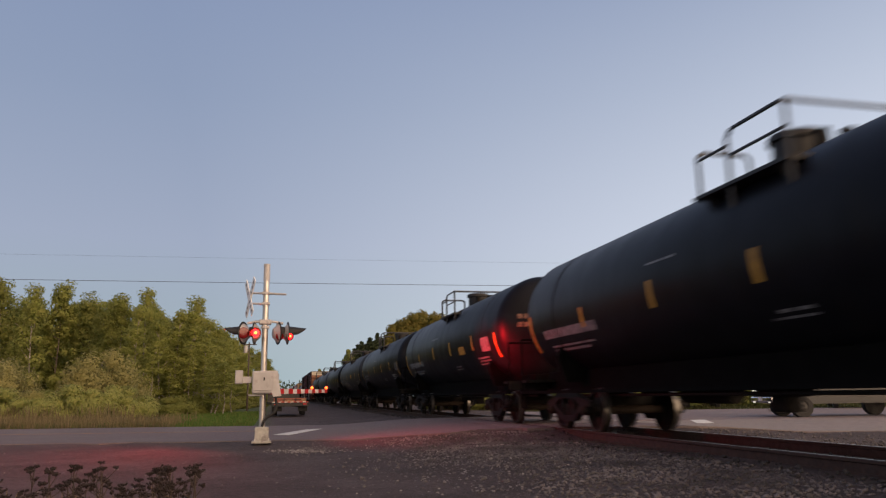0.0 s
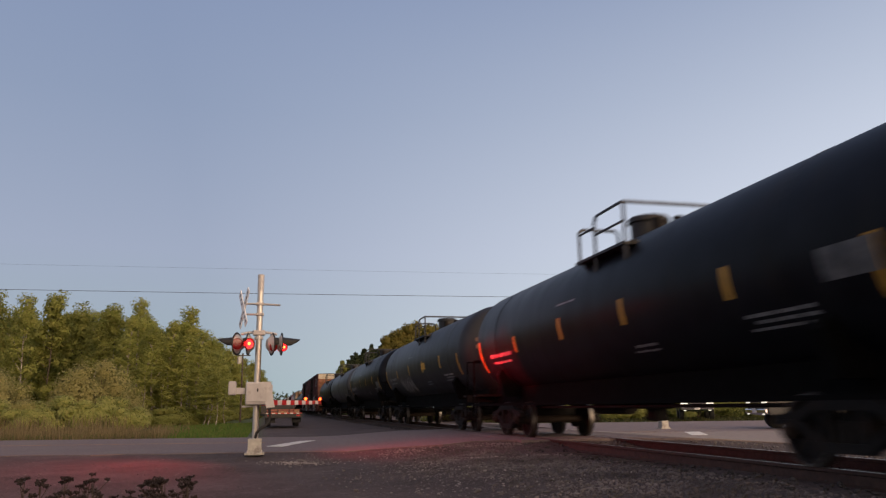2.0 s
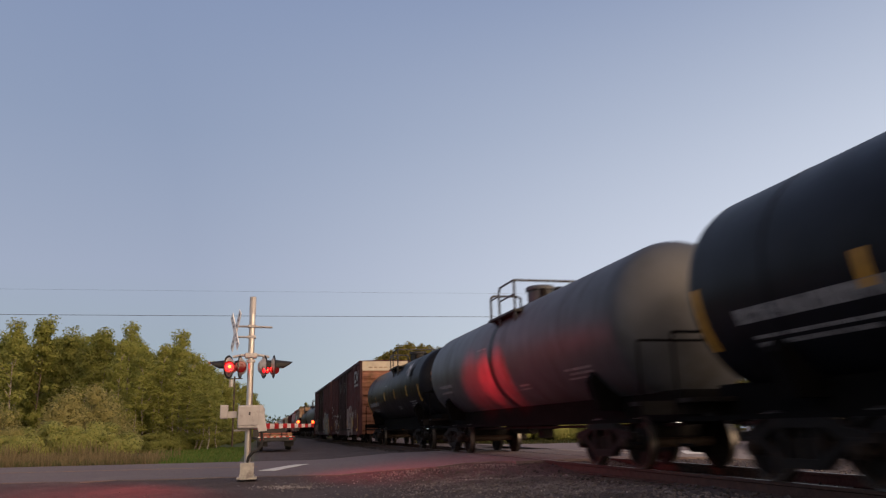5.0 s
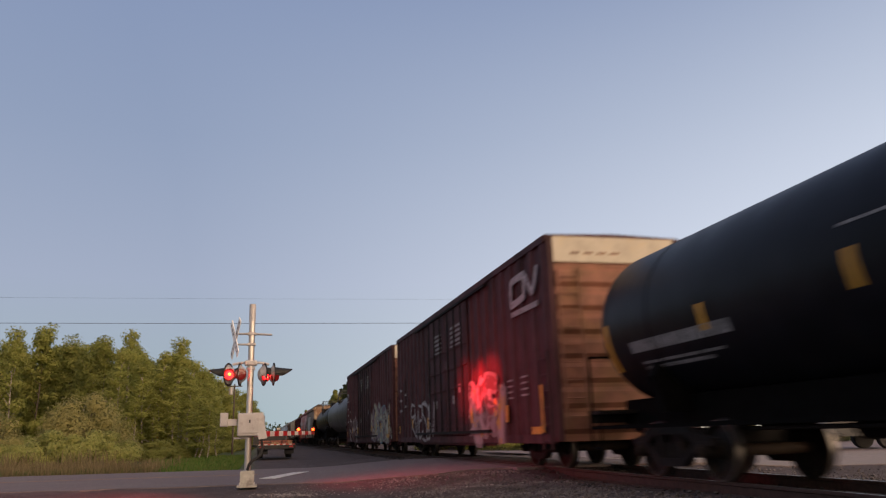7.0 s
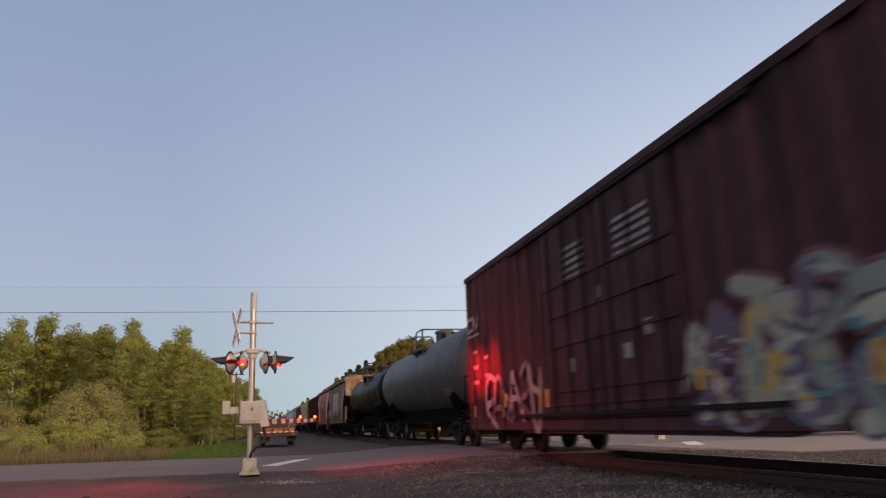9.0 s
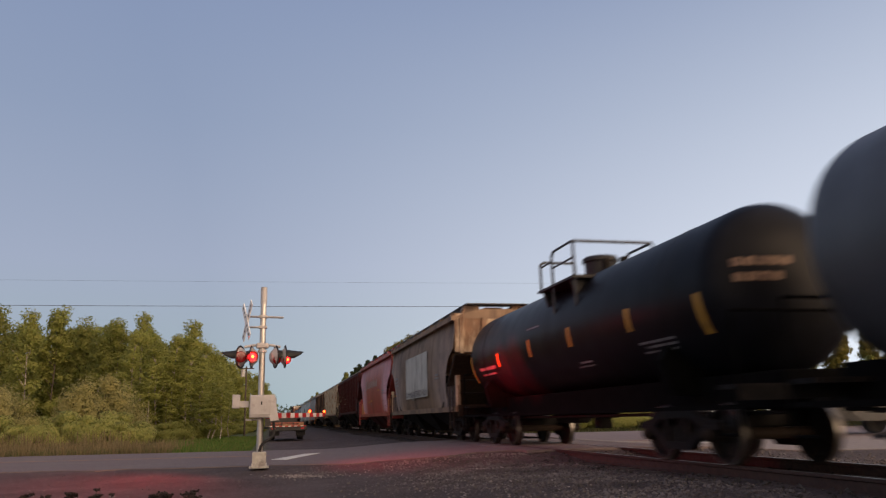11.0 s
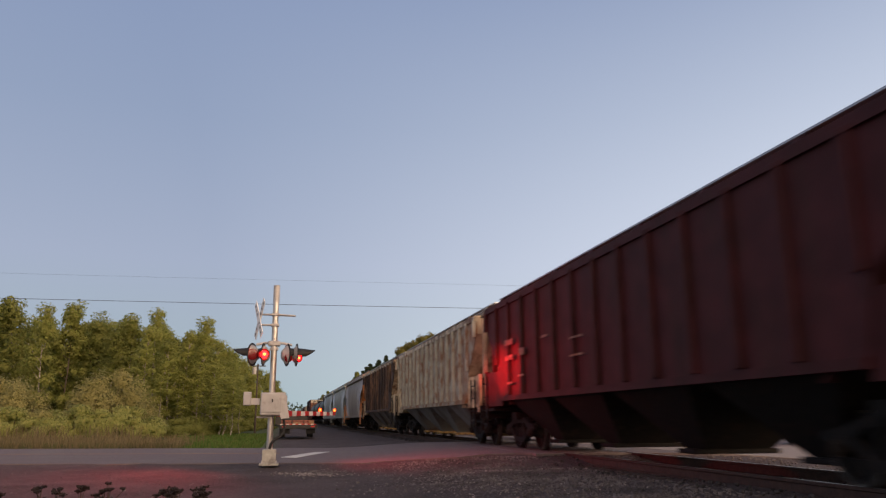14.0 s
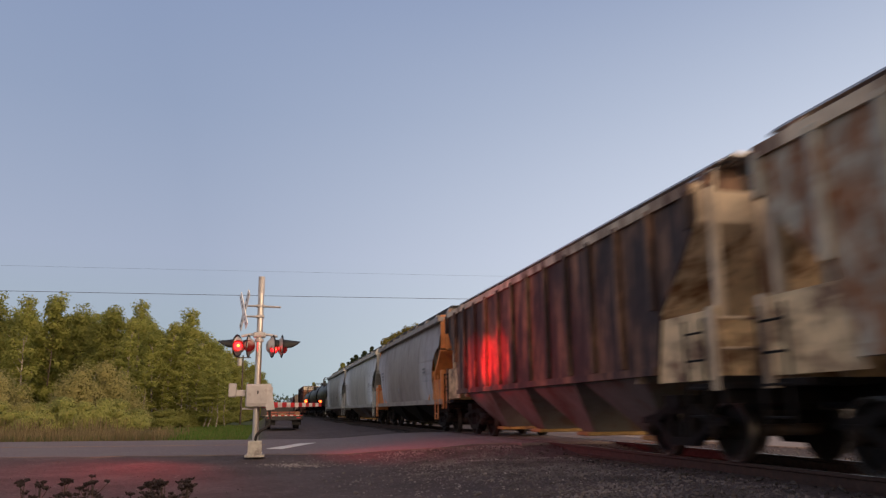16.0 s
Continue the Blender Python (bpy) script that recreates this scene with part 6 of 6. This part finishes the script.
def plant_wood():
    rng = np.random.default_rng(21)
    kinds = [birch(1, 10, 1.5, "leaf", "bark", "pale-barked birch with yellow-green spring leaves", 0.2, 74, 120, 0.14),
             birch(2, 10, 1.25, "leaf", "bark", "slender birch with thin yellow-green crown", 0.24, 56, 84, 0.14),
             birch(3, 10, 1.7, "leaf_deep", "bark", "dense aspen with olive green crown", 0.12, 90, 125, 0.155),
             birch(4, 10, 1.5, "leaf_deep", "bark_dark", "tall poplar with olive green crown", 0.12, 86, 120, 0.155),
             birch(5, 10, 1.8, "leaf", "bark_dark", "round-crowned aspen with fresh leaves", 0.10, 90, 125, 0.155),
             birch(6, 10, 1.0, "leaf", "bark", "young pale-stemmed birch with airy leaves", 0.22, 40, 70, 0.14)]
    seen = set()

    def tree(k, d, e, y, wide=1.0):
        """A tree towards d whose tip rises to the slope e at distance y."""
        h = (1.05 + e * y) / 10.0
        stand(kinds, k, seen, pose(d * y, y, -0.1, 0, 0, rng.uniform(0, 360)) @ Matrix.Diagonal((wide, wide, h, 1)))

    # front rank in the order of its skyline
    for k, d, e, y, w in ((0, -0.37, 0.146, 57, 1.1), (4, -0.345, 0.143, 60, 1.0), (2, -0.314, 0.148, 58, 1.05), (1, -0.294, 0.146, 55, 0.95), (4, -0.2615, 0.147, 59, 1.1),
                          (3, -0.2255, 0.123, 60, 0.95), (2, -0.206, 0.112, 57, 0.9), (0, -0.19, 0.133, 58, 1.0), (1, -0.161, 0.143, 56, 1.0), (5, -0.174, 0.117, 53, 1.0), (0, -0.150, 0.122, 59, 1.0),
                          (5, -0.124, 0.113, 55, 1.1), (1, -0.101, 0.133, 56, 1.1), (5, -0.138, 0.10, 53, 1.0), (5, -0.112, 0.095, 54, 1.1), (5, -0.09, 0.102, 57, 1.0)):
        tree(k, d, e, y, w)
    # behind it, lower against the sky
    for i in range(20):
        d = -0.40 + 0.0165 * i
        tree(int(rng.choice([0, 2, 3, 4])), d + rng.uniform(-.006, .006), (0.118 if d < -0.2 else 0.106 if d < -0.1 else 0.08) + rng.uniform(-0.008, 0.008), 64 + rng.uniform(-2, 4), rng.uniform(1.0, 1.3))
    for i in range(14):
        d = -0.42 + 0.026 * i
        tree(int(rng.choice([2, 3, 4])), d, (0.105 if d < -0.1 else 0.075) + rng.uniform(-0.008, 0.005), 76 + rng.uniform(-3, 3), 1.5)
    # saplings under the edge
    for i in range(14):
        d = -0.175 + 0.0095 * i + rng.uniform(-.003, .003)
        tree(5, d, rng.uniform(0.03, 0.075), 52 + rng.uniform(-1, 7) + max(0, i - 14) * 3, rng.uniform(0.6, 0.9))
    # the edge that runs off along the railway
    for d, e, y in ((-0.081, 0.093, 66), (-0.070, 0.089, 72), (-0.062, 0.085, 78), (-0.051, 0.078, 86), (-0.0405, 0.073, 95), (-0.031, 0.067, 105), (-0.022, 0.061, 118), (-0.012, 0.050, 132), (-0.004, 0.041, 150)):
        tree(int(rng.choice([0, 1, 4])), d, e, y, 1.0 + 0.003 * (y - 60))
        tree(int(rng.choice([2, 4, 5])), d - 0.008, e * 0.75, y - 4, 1.0)
        tree(int(rng.choice([2, 3])), d - 0.03, e * 0.95, y + 8, 1.3)
    # understorey
    bs = [bush(31, 5.2, 2.6, "leaf_bush", "broad willow bush with grey-green spring leaves"), bush(32, 4.0, 1.9, "leaf_fresh", "low rounded bush with fresh green leaves"),
          bush(33, 5.0, 4.2, "leaf_willow", "tall greyish willow bush before the trees"),
          bush(34, 4.4, 1.5, "leaf_deep", "low dark green scrub under the trees")]
    rows = [(2, -0.204, 46, 1.06), (2, -0.183, 48.5, 0.8), (2, -0.320, 45, 0.95), (2, -0.345, 47, 0.95), (1, -0.243, 40.5, 1.02), (1, -0.214, 40.0, 0.88), (1, -0.182, 40.8, 0.98), (1, -0.198, 39.6, 0.66), (0, -0.285, 41.5, 0.72), (1, -0.318, 40, 0.95),
            (0, -0.335, 42, 0.8), (1, -0.272, 39.0, 0.66), (0, -0.36, 42, 0.9), (1, -0.055, 90, 0.9), (1, -0.05, 110, 1.0)]
    rows += [(3, -0.165 + 0.0125 * i, 50.5 + 1.5 * (i % 3) + max(0, i - 5) * 6.5, 0.75 + 0.12 * (i % 2)) for i in range(12)]
    had = set()
    for k, d, y, s in rows:
        stand(bs, k, had, pose(d * y, y, -0.05, 0, 0, rng.uniform(0, 360)) @ Matrix.Scale(s, 4))
    for i in range(26):
        d = 0.24 + 0.024 * i
        y = 58 - 14 * d + rng.uniform(-3, 3)
        copy_thing(bs[(3, 3, 1)[i % 3]], Matrix()).matrix_basis = pose(d / math.sqrt(1 - d * d) * y, y, -0.05, 0, 0, rng.uniform(0, 360)) @ Matrix.Scale(rng.uniform(0.9, 1.3), 4)


plant_wood()


def plant_far():
    rng = np.random.default_rng(5)
    f = [fir(41, 10.5), fir(42, 9.0)]
    p = [birch(43, 12.5, 3.2, "pine", "bark_dark", "broad pine with olive yellow crown beyond the railway", 0.15, 100, 130, 0.26), birch(44, 10.0, 1.8, "leaf_deep", "bark", "thin leafing birch beyond the railway", 0.2, 56, 60, 0.26)]
    near = [(0, .1045, .064), (0, .1092, .0693), (1, .1145, .0731), (0, .120, .070), (1, .126, .0784), (0, .131, .074), (0, .136, .0846), (1, .1415, .078), (0, .147, .082), (1, .152, .085), (3, .099, .062), (3, .094, .056),
            (2, .158, .092), (2, .165, .100), (2, .173, .103), (2, .181, .1065), (2, .19, .109), (2, .2005, .112), (2, .212, .109), (2, .2245, .1085), (2, .24, .105), (2, .26, .10)]
    full = (10.5, 9.0, 12.3, 9.8)
    spots = [(k, math.sin(math.atan(d)), 120 + 9 * (i % 2), (e * (120 + 9 * (i % 2)) + 1.05) / full[k]) for i, (k, d, e) in enumerate(near)]
    spots += [(0, 0.0735, 200, .85), (0, 0.078, 205, .8), (3, 0.06, 210, .9), (1, .066, 220, .8), (3, .052, 240, .9), (1, .045, 260, .8), (2, .27, 95, .85), (2, .30, 90, .85), (2, .34, 88, .8), (2, .39, 82, .8), (2, .45, 78, .8), (2, .52, 72, .8), (2, .57, 70, .8), (2, .61, 72, .75), (2, .655, 70, .8), (2, .70, 72, .75), (2, .74, 70, .8), (2, .78, 72, .75), (2, .82, 70, .8),
             (3, .36, 70, .6), (3, .42, 66, .6), (3, .48, 64, .6), (3, .55, 62, .6), (3, .59, 60, .6), (3, .635, 60, .6), (3, .68, 60, .6), (3, .72, 60, .6), (3, .76, 60, .6), (3, .80, 60, .6), (2, .505, 85, .9), (2, .54, 86, .9), (2, .60, 86, .9), (2, .68, 86, .9), (2, .75, 86, .9)]
    seen = set()
    things = f + p
    for k, d, y, s in spots:
        x = d / math.sqrt(1 - d * d) * y
        m = pose(x, y, -0.1, 0, 0, rng.uniform(0, 360)) @ Matrix.Scale(s, 4)
        if k not in seen:
            seen.add(k)
            things[k].matrix_basis = m
        else:
            copy_thing(things[k], Matrix()).matrix_basis = m
    # a low wood on the horizon
    pts = []
    for i in range(900):
        a = rng.uniform(-0.9, 1.6)
        r = rng.uniform(300, 420)
        h = rng.uniform(5, 9)
        x, y = math.sin(a) * r, math.cos(a) * r
        m = 30
        q = rng.normal(size=(m, 3)) * np.array([2.6, 2.6, h * 0.26]) + np.array([x, y, h * 0.5])
        pts.append(q)
    tagged(place("far_wood", leaves_mesh("far_wood", np.concatenate(pts), 1.1, rng), M["needle"]), "distant low wood on the horizon", "woods", kind="stuff")


plant_far()


def blades(name, count, area, h0, h1, width, material, label, seed, keep=None, lean=0.25):
    """Upright blades of grass or reed, joined."""
    rng = np.random.default_rng(seed)
    vs = []
    n = 0
    while n < count:
        x, y = rng.uniform(area[0], area[1]), rng.uniform(area[2], area[3])
        if keep and rng.random() > keep(x, y):
            continue
        h = rng.uniform(h0, h1)
        a = rng.uniform(0, 6.28)
        dx, dy = math.cos(a) * width, math.sin(a) * width
        lx, ly = rng.normal(size=2) * lean * h
        z = -0.1
        vs += [(x - dx, y - dy, z), (x + dx, y + dy, z), (x + lx + dx * 0.5, y + ly + dy * 0.5, z + h), (x + lx - dx * 0.5, y + ly - dy * 0.5, z + h * 0.97)]
        n += 1
    me = bpy.data.meshes.new(name)
    me.from_pydata(vs, [], np.arange(4 * n).reshape(-1, 4).tolist())
    tagged(place(name, me, M[material]), label, "grass", kind="stuff")


def reed_keep(x, y):
    return max(0.0, min(1.0, noise.noise((x * 0.3, y * 0.3, 4)) * 1.6 + 0.5)) * max(0.0, min(1.0, (-0.13 * y - x) / 3.0))


def verge_keep(x, y):
    d = y - road_far(x)
    return 0.0 if d < 0.2 or x > -3.4 else max(0.06, 1.0 - d / 5.0)


blades("reed_bed", 3200, (-22, -6, 33, 39), 0.1, 0.95, 0.014, "reed", "dry tan reeds standing before the bushes", 61, reed_keep, 0.12)
blades("grass_verge", 6000, (-26, -2.0, 27.5, 40), 0.10, 0.30, 0.014, "grass_olive", "olive green grass along the road's edge", 62, verge_keep)
blades("dry_verge", 9000, (-26, -3.0, 28.5, 40), 0.15, 0.55, 0.012, "reed", "dry tan grass mixed into the verge", 67, verge_keep, 0.2)
blades("lawn", 12000, (-11, -0.7, 28.5, 56), 0.08, 0.2, 0.02, "grass_blade", "short bright green grass beside the road", 63, lambda x, y: 1.0 if x > -0.125 * y else 0.0)
blades("far_verge", 12000, (14, 50, 24, 60), 0.08, 0.22, 0.03, "grass_dark", "rough green grass beyond the crossing", 64, lambda x, y: 1.0 if y > road_far(x) + 16 else 0.0)


def weed(seed, h):
    rng = np.random.default_rng(seed)
    t = thing("dry_yarrow", "dead yarrow stalk with dark flat seed heads", "weed", "dead weeds")
    bm = B()
    tops = []
    main = Vector((rng.normal() * 0.04, rng.normal() * 0.04, h))
    limb(bm, (0, 0, -0.05), main, 0.006, 0.003, rng, 5, 0.05)
    tops.append((main, 0.040))
    for i in range(4):
        b = main * rng.uniform(0.5, 0.85)
        e = b + Vector((rng.normal() * 0.06, rng.normal() * 0.06, h * rng.uniform(0.12, 0.25)))
        limb(bm, b, e, 0.004, 0.002, rng, 4, 0.05)
        tops.append((e, rng.uniform(0.016, 0.032)))
    part("stalk", bm, M["dry_stem"], t)
    for e, r in tops:
        bm = B()
        for k in range(16):
            a, q = rng.uniform(0, 6.28), r * math.sqrt(rng.random())
            p = e + Vector((math.cos(a) * q, math.sin(a) * q, 0.02 + rng.normal() * 0.004))
            cyl(bm, e, p, 0.0015, 3)
            bmesh.ops.create_icosphere(bm, subdivisions=1, radius=rng.uniform(0.005, 0.009), matrix=Matrix.Translation(p))
        tagged(part("seed_head", bm, M["dry_head"], t), "flat dark seed head", kind="stuff")
    return t


def plant_weeds():
    rng = np.random.default_rng(77)
    kinds = [weed(71, 0.52), weed(72, 0.42), weed(73, 0.36)]
    rows = [(-0.218, 6.0, 0, 1.0), (-0.262, 6.0, 1, 0.93), (-0.243, 6.1, 1, 1.05), (-0.27, 5.9, 2, 1.0), (-0.232, 5.8, 2, 1.0), (-0.20, 6.2, 2, 1.02), (-0.19, 5.9, 2, 0.98), (-0.175, 6.1, 2, 0.96), (-0.165, 6.3, 2, .98), (-0.155, 5.9, 2, .92),
            (-0.147, 6.2, 2, .9), (-0.29, 5.9, 2, .96), (-0.30, 6.2, 2, 1.0), (-0.25, 6.4, 2, 1.08), (-0.21, 6.4, 2, 1.1), (-0.183, 6.5, 2, 1.06), (-0.225, 5.7, 2, 0.85), (-0.285, 6.5, 1, .8), (-0.16, 5.7, 2, .8), (-0.20, 5.6, 2, .8), (-0.24, 5.6, 2, .82)]
    rows += [(rng.uniform(-0.34, -0.12), rng.uniform(5.8, 7.2), int(rng.choice([1, 2])), rng.uniform(0.9, 1.25)) for i in range(26)]
    seen = set()
    for d, y, k, s in rows:
        m = pose(((d + 0.21) * 1.25 - 0.19) * y, y, -0.06, 0, 0, rng.uniform(0, 360)) @ Matrix.Scale(s * 0.98, 4)
        if k not in seen:
            seen.add(k)
            kinds[k].matrix_basis = m
        else:
            copy_thing(kinds[k], Matrix()).matrix_basis = m


plant_weeds()
blades("dry_grass_tuft", 350, (-2.3, -0.75, 5.5, 7.0), 0.1, 0.38, 0.003, "reed", "thin dry grass among the dead weeds", 65, lambda x, y: 0.6, 0.2)


def motions():
    # the whole train rolls past at one speed
    for car, mid in CARS:
        walk(car, [(t, pose(TRACK_X, mid - SPEED * t, RAIL_TOP)) for t in (0, 4, 8, 12, 16)])
    # its wheelsets turn on their axles; alike axles share one action
    turn = math.degrees(SPEED / 0.425) / FPS
    for s, wheels in WHEELS.items():
        first = wheels[0]
        walk(first, [(i / FPS, pose(0, s * 0.89, 0.425, turn * i)) for i in range(16 * FPS + 1)])
        for w in wheels[1:]:
            w.rotation_mode = "QUATERNION"
            w.animation_data_create()
            w.animation_data.action = first.animation_data.action
            w.animation_data.action_slot = first.animation_data.action_slot
    # the flashers' lenses turn to and fro, two by two
    period, begin = 1.088, 0.25
    for lens, m, phase, moving in FLASHERS:
        on = phase == 0
        rows = [(0.0, m @ pose(0, 0, 0, 0 if on else 180))]
        t = begin
        while t < 15.8:
            a, b = (0, 180) if on else (180, 360)
            for i, k in enumerate((0.0, 1 / 3, 2 / 3, 1.0)):
                rows.append((t + i / FPS, m @ pose(0, 0, 0, a + (b - a) * k)))
            on = not on
            t += period / 2
        rows.append((16.0, m @ pose(0, 0, 0, 0 if on else 180)))
        walk(lens, rows)


motions()
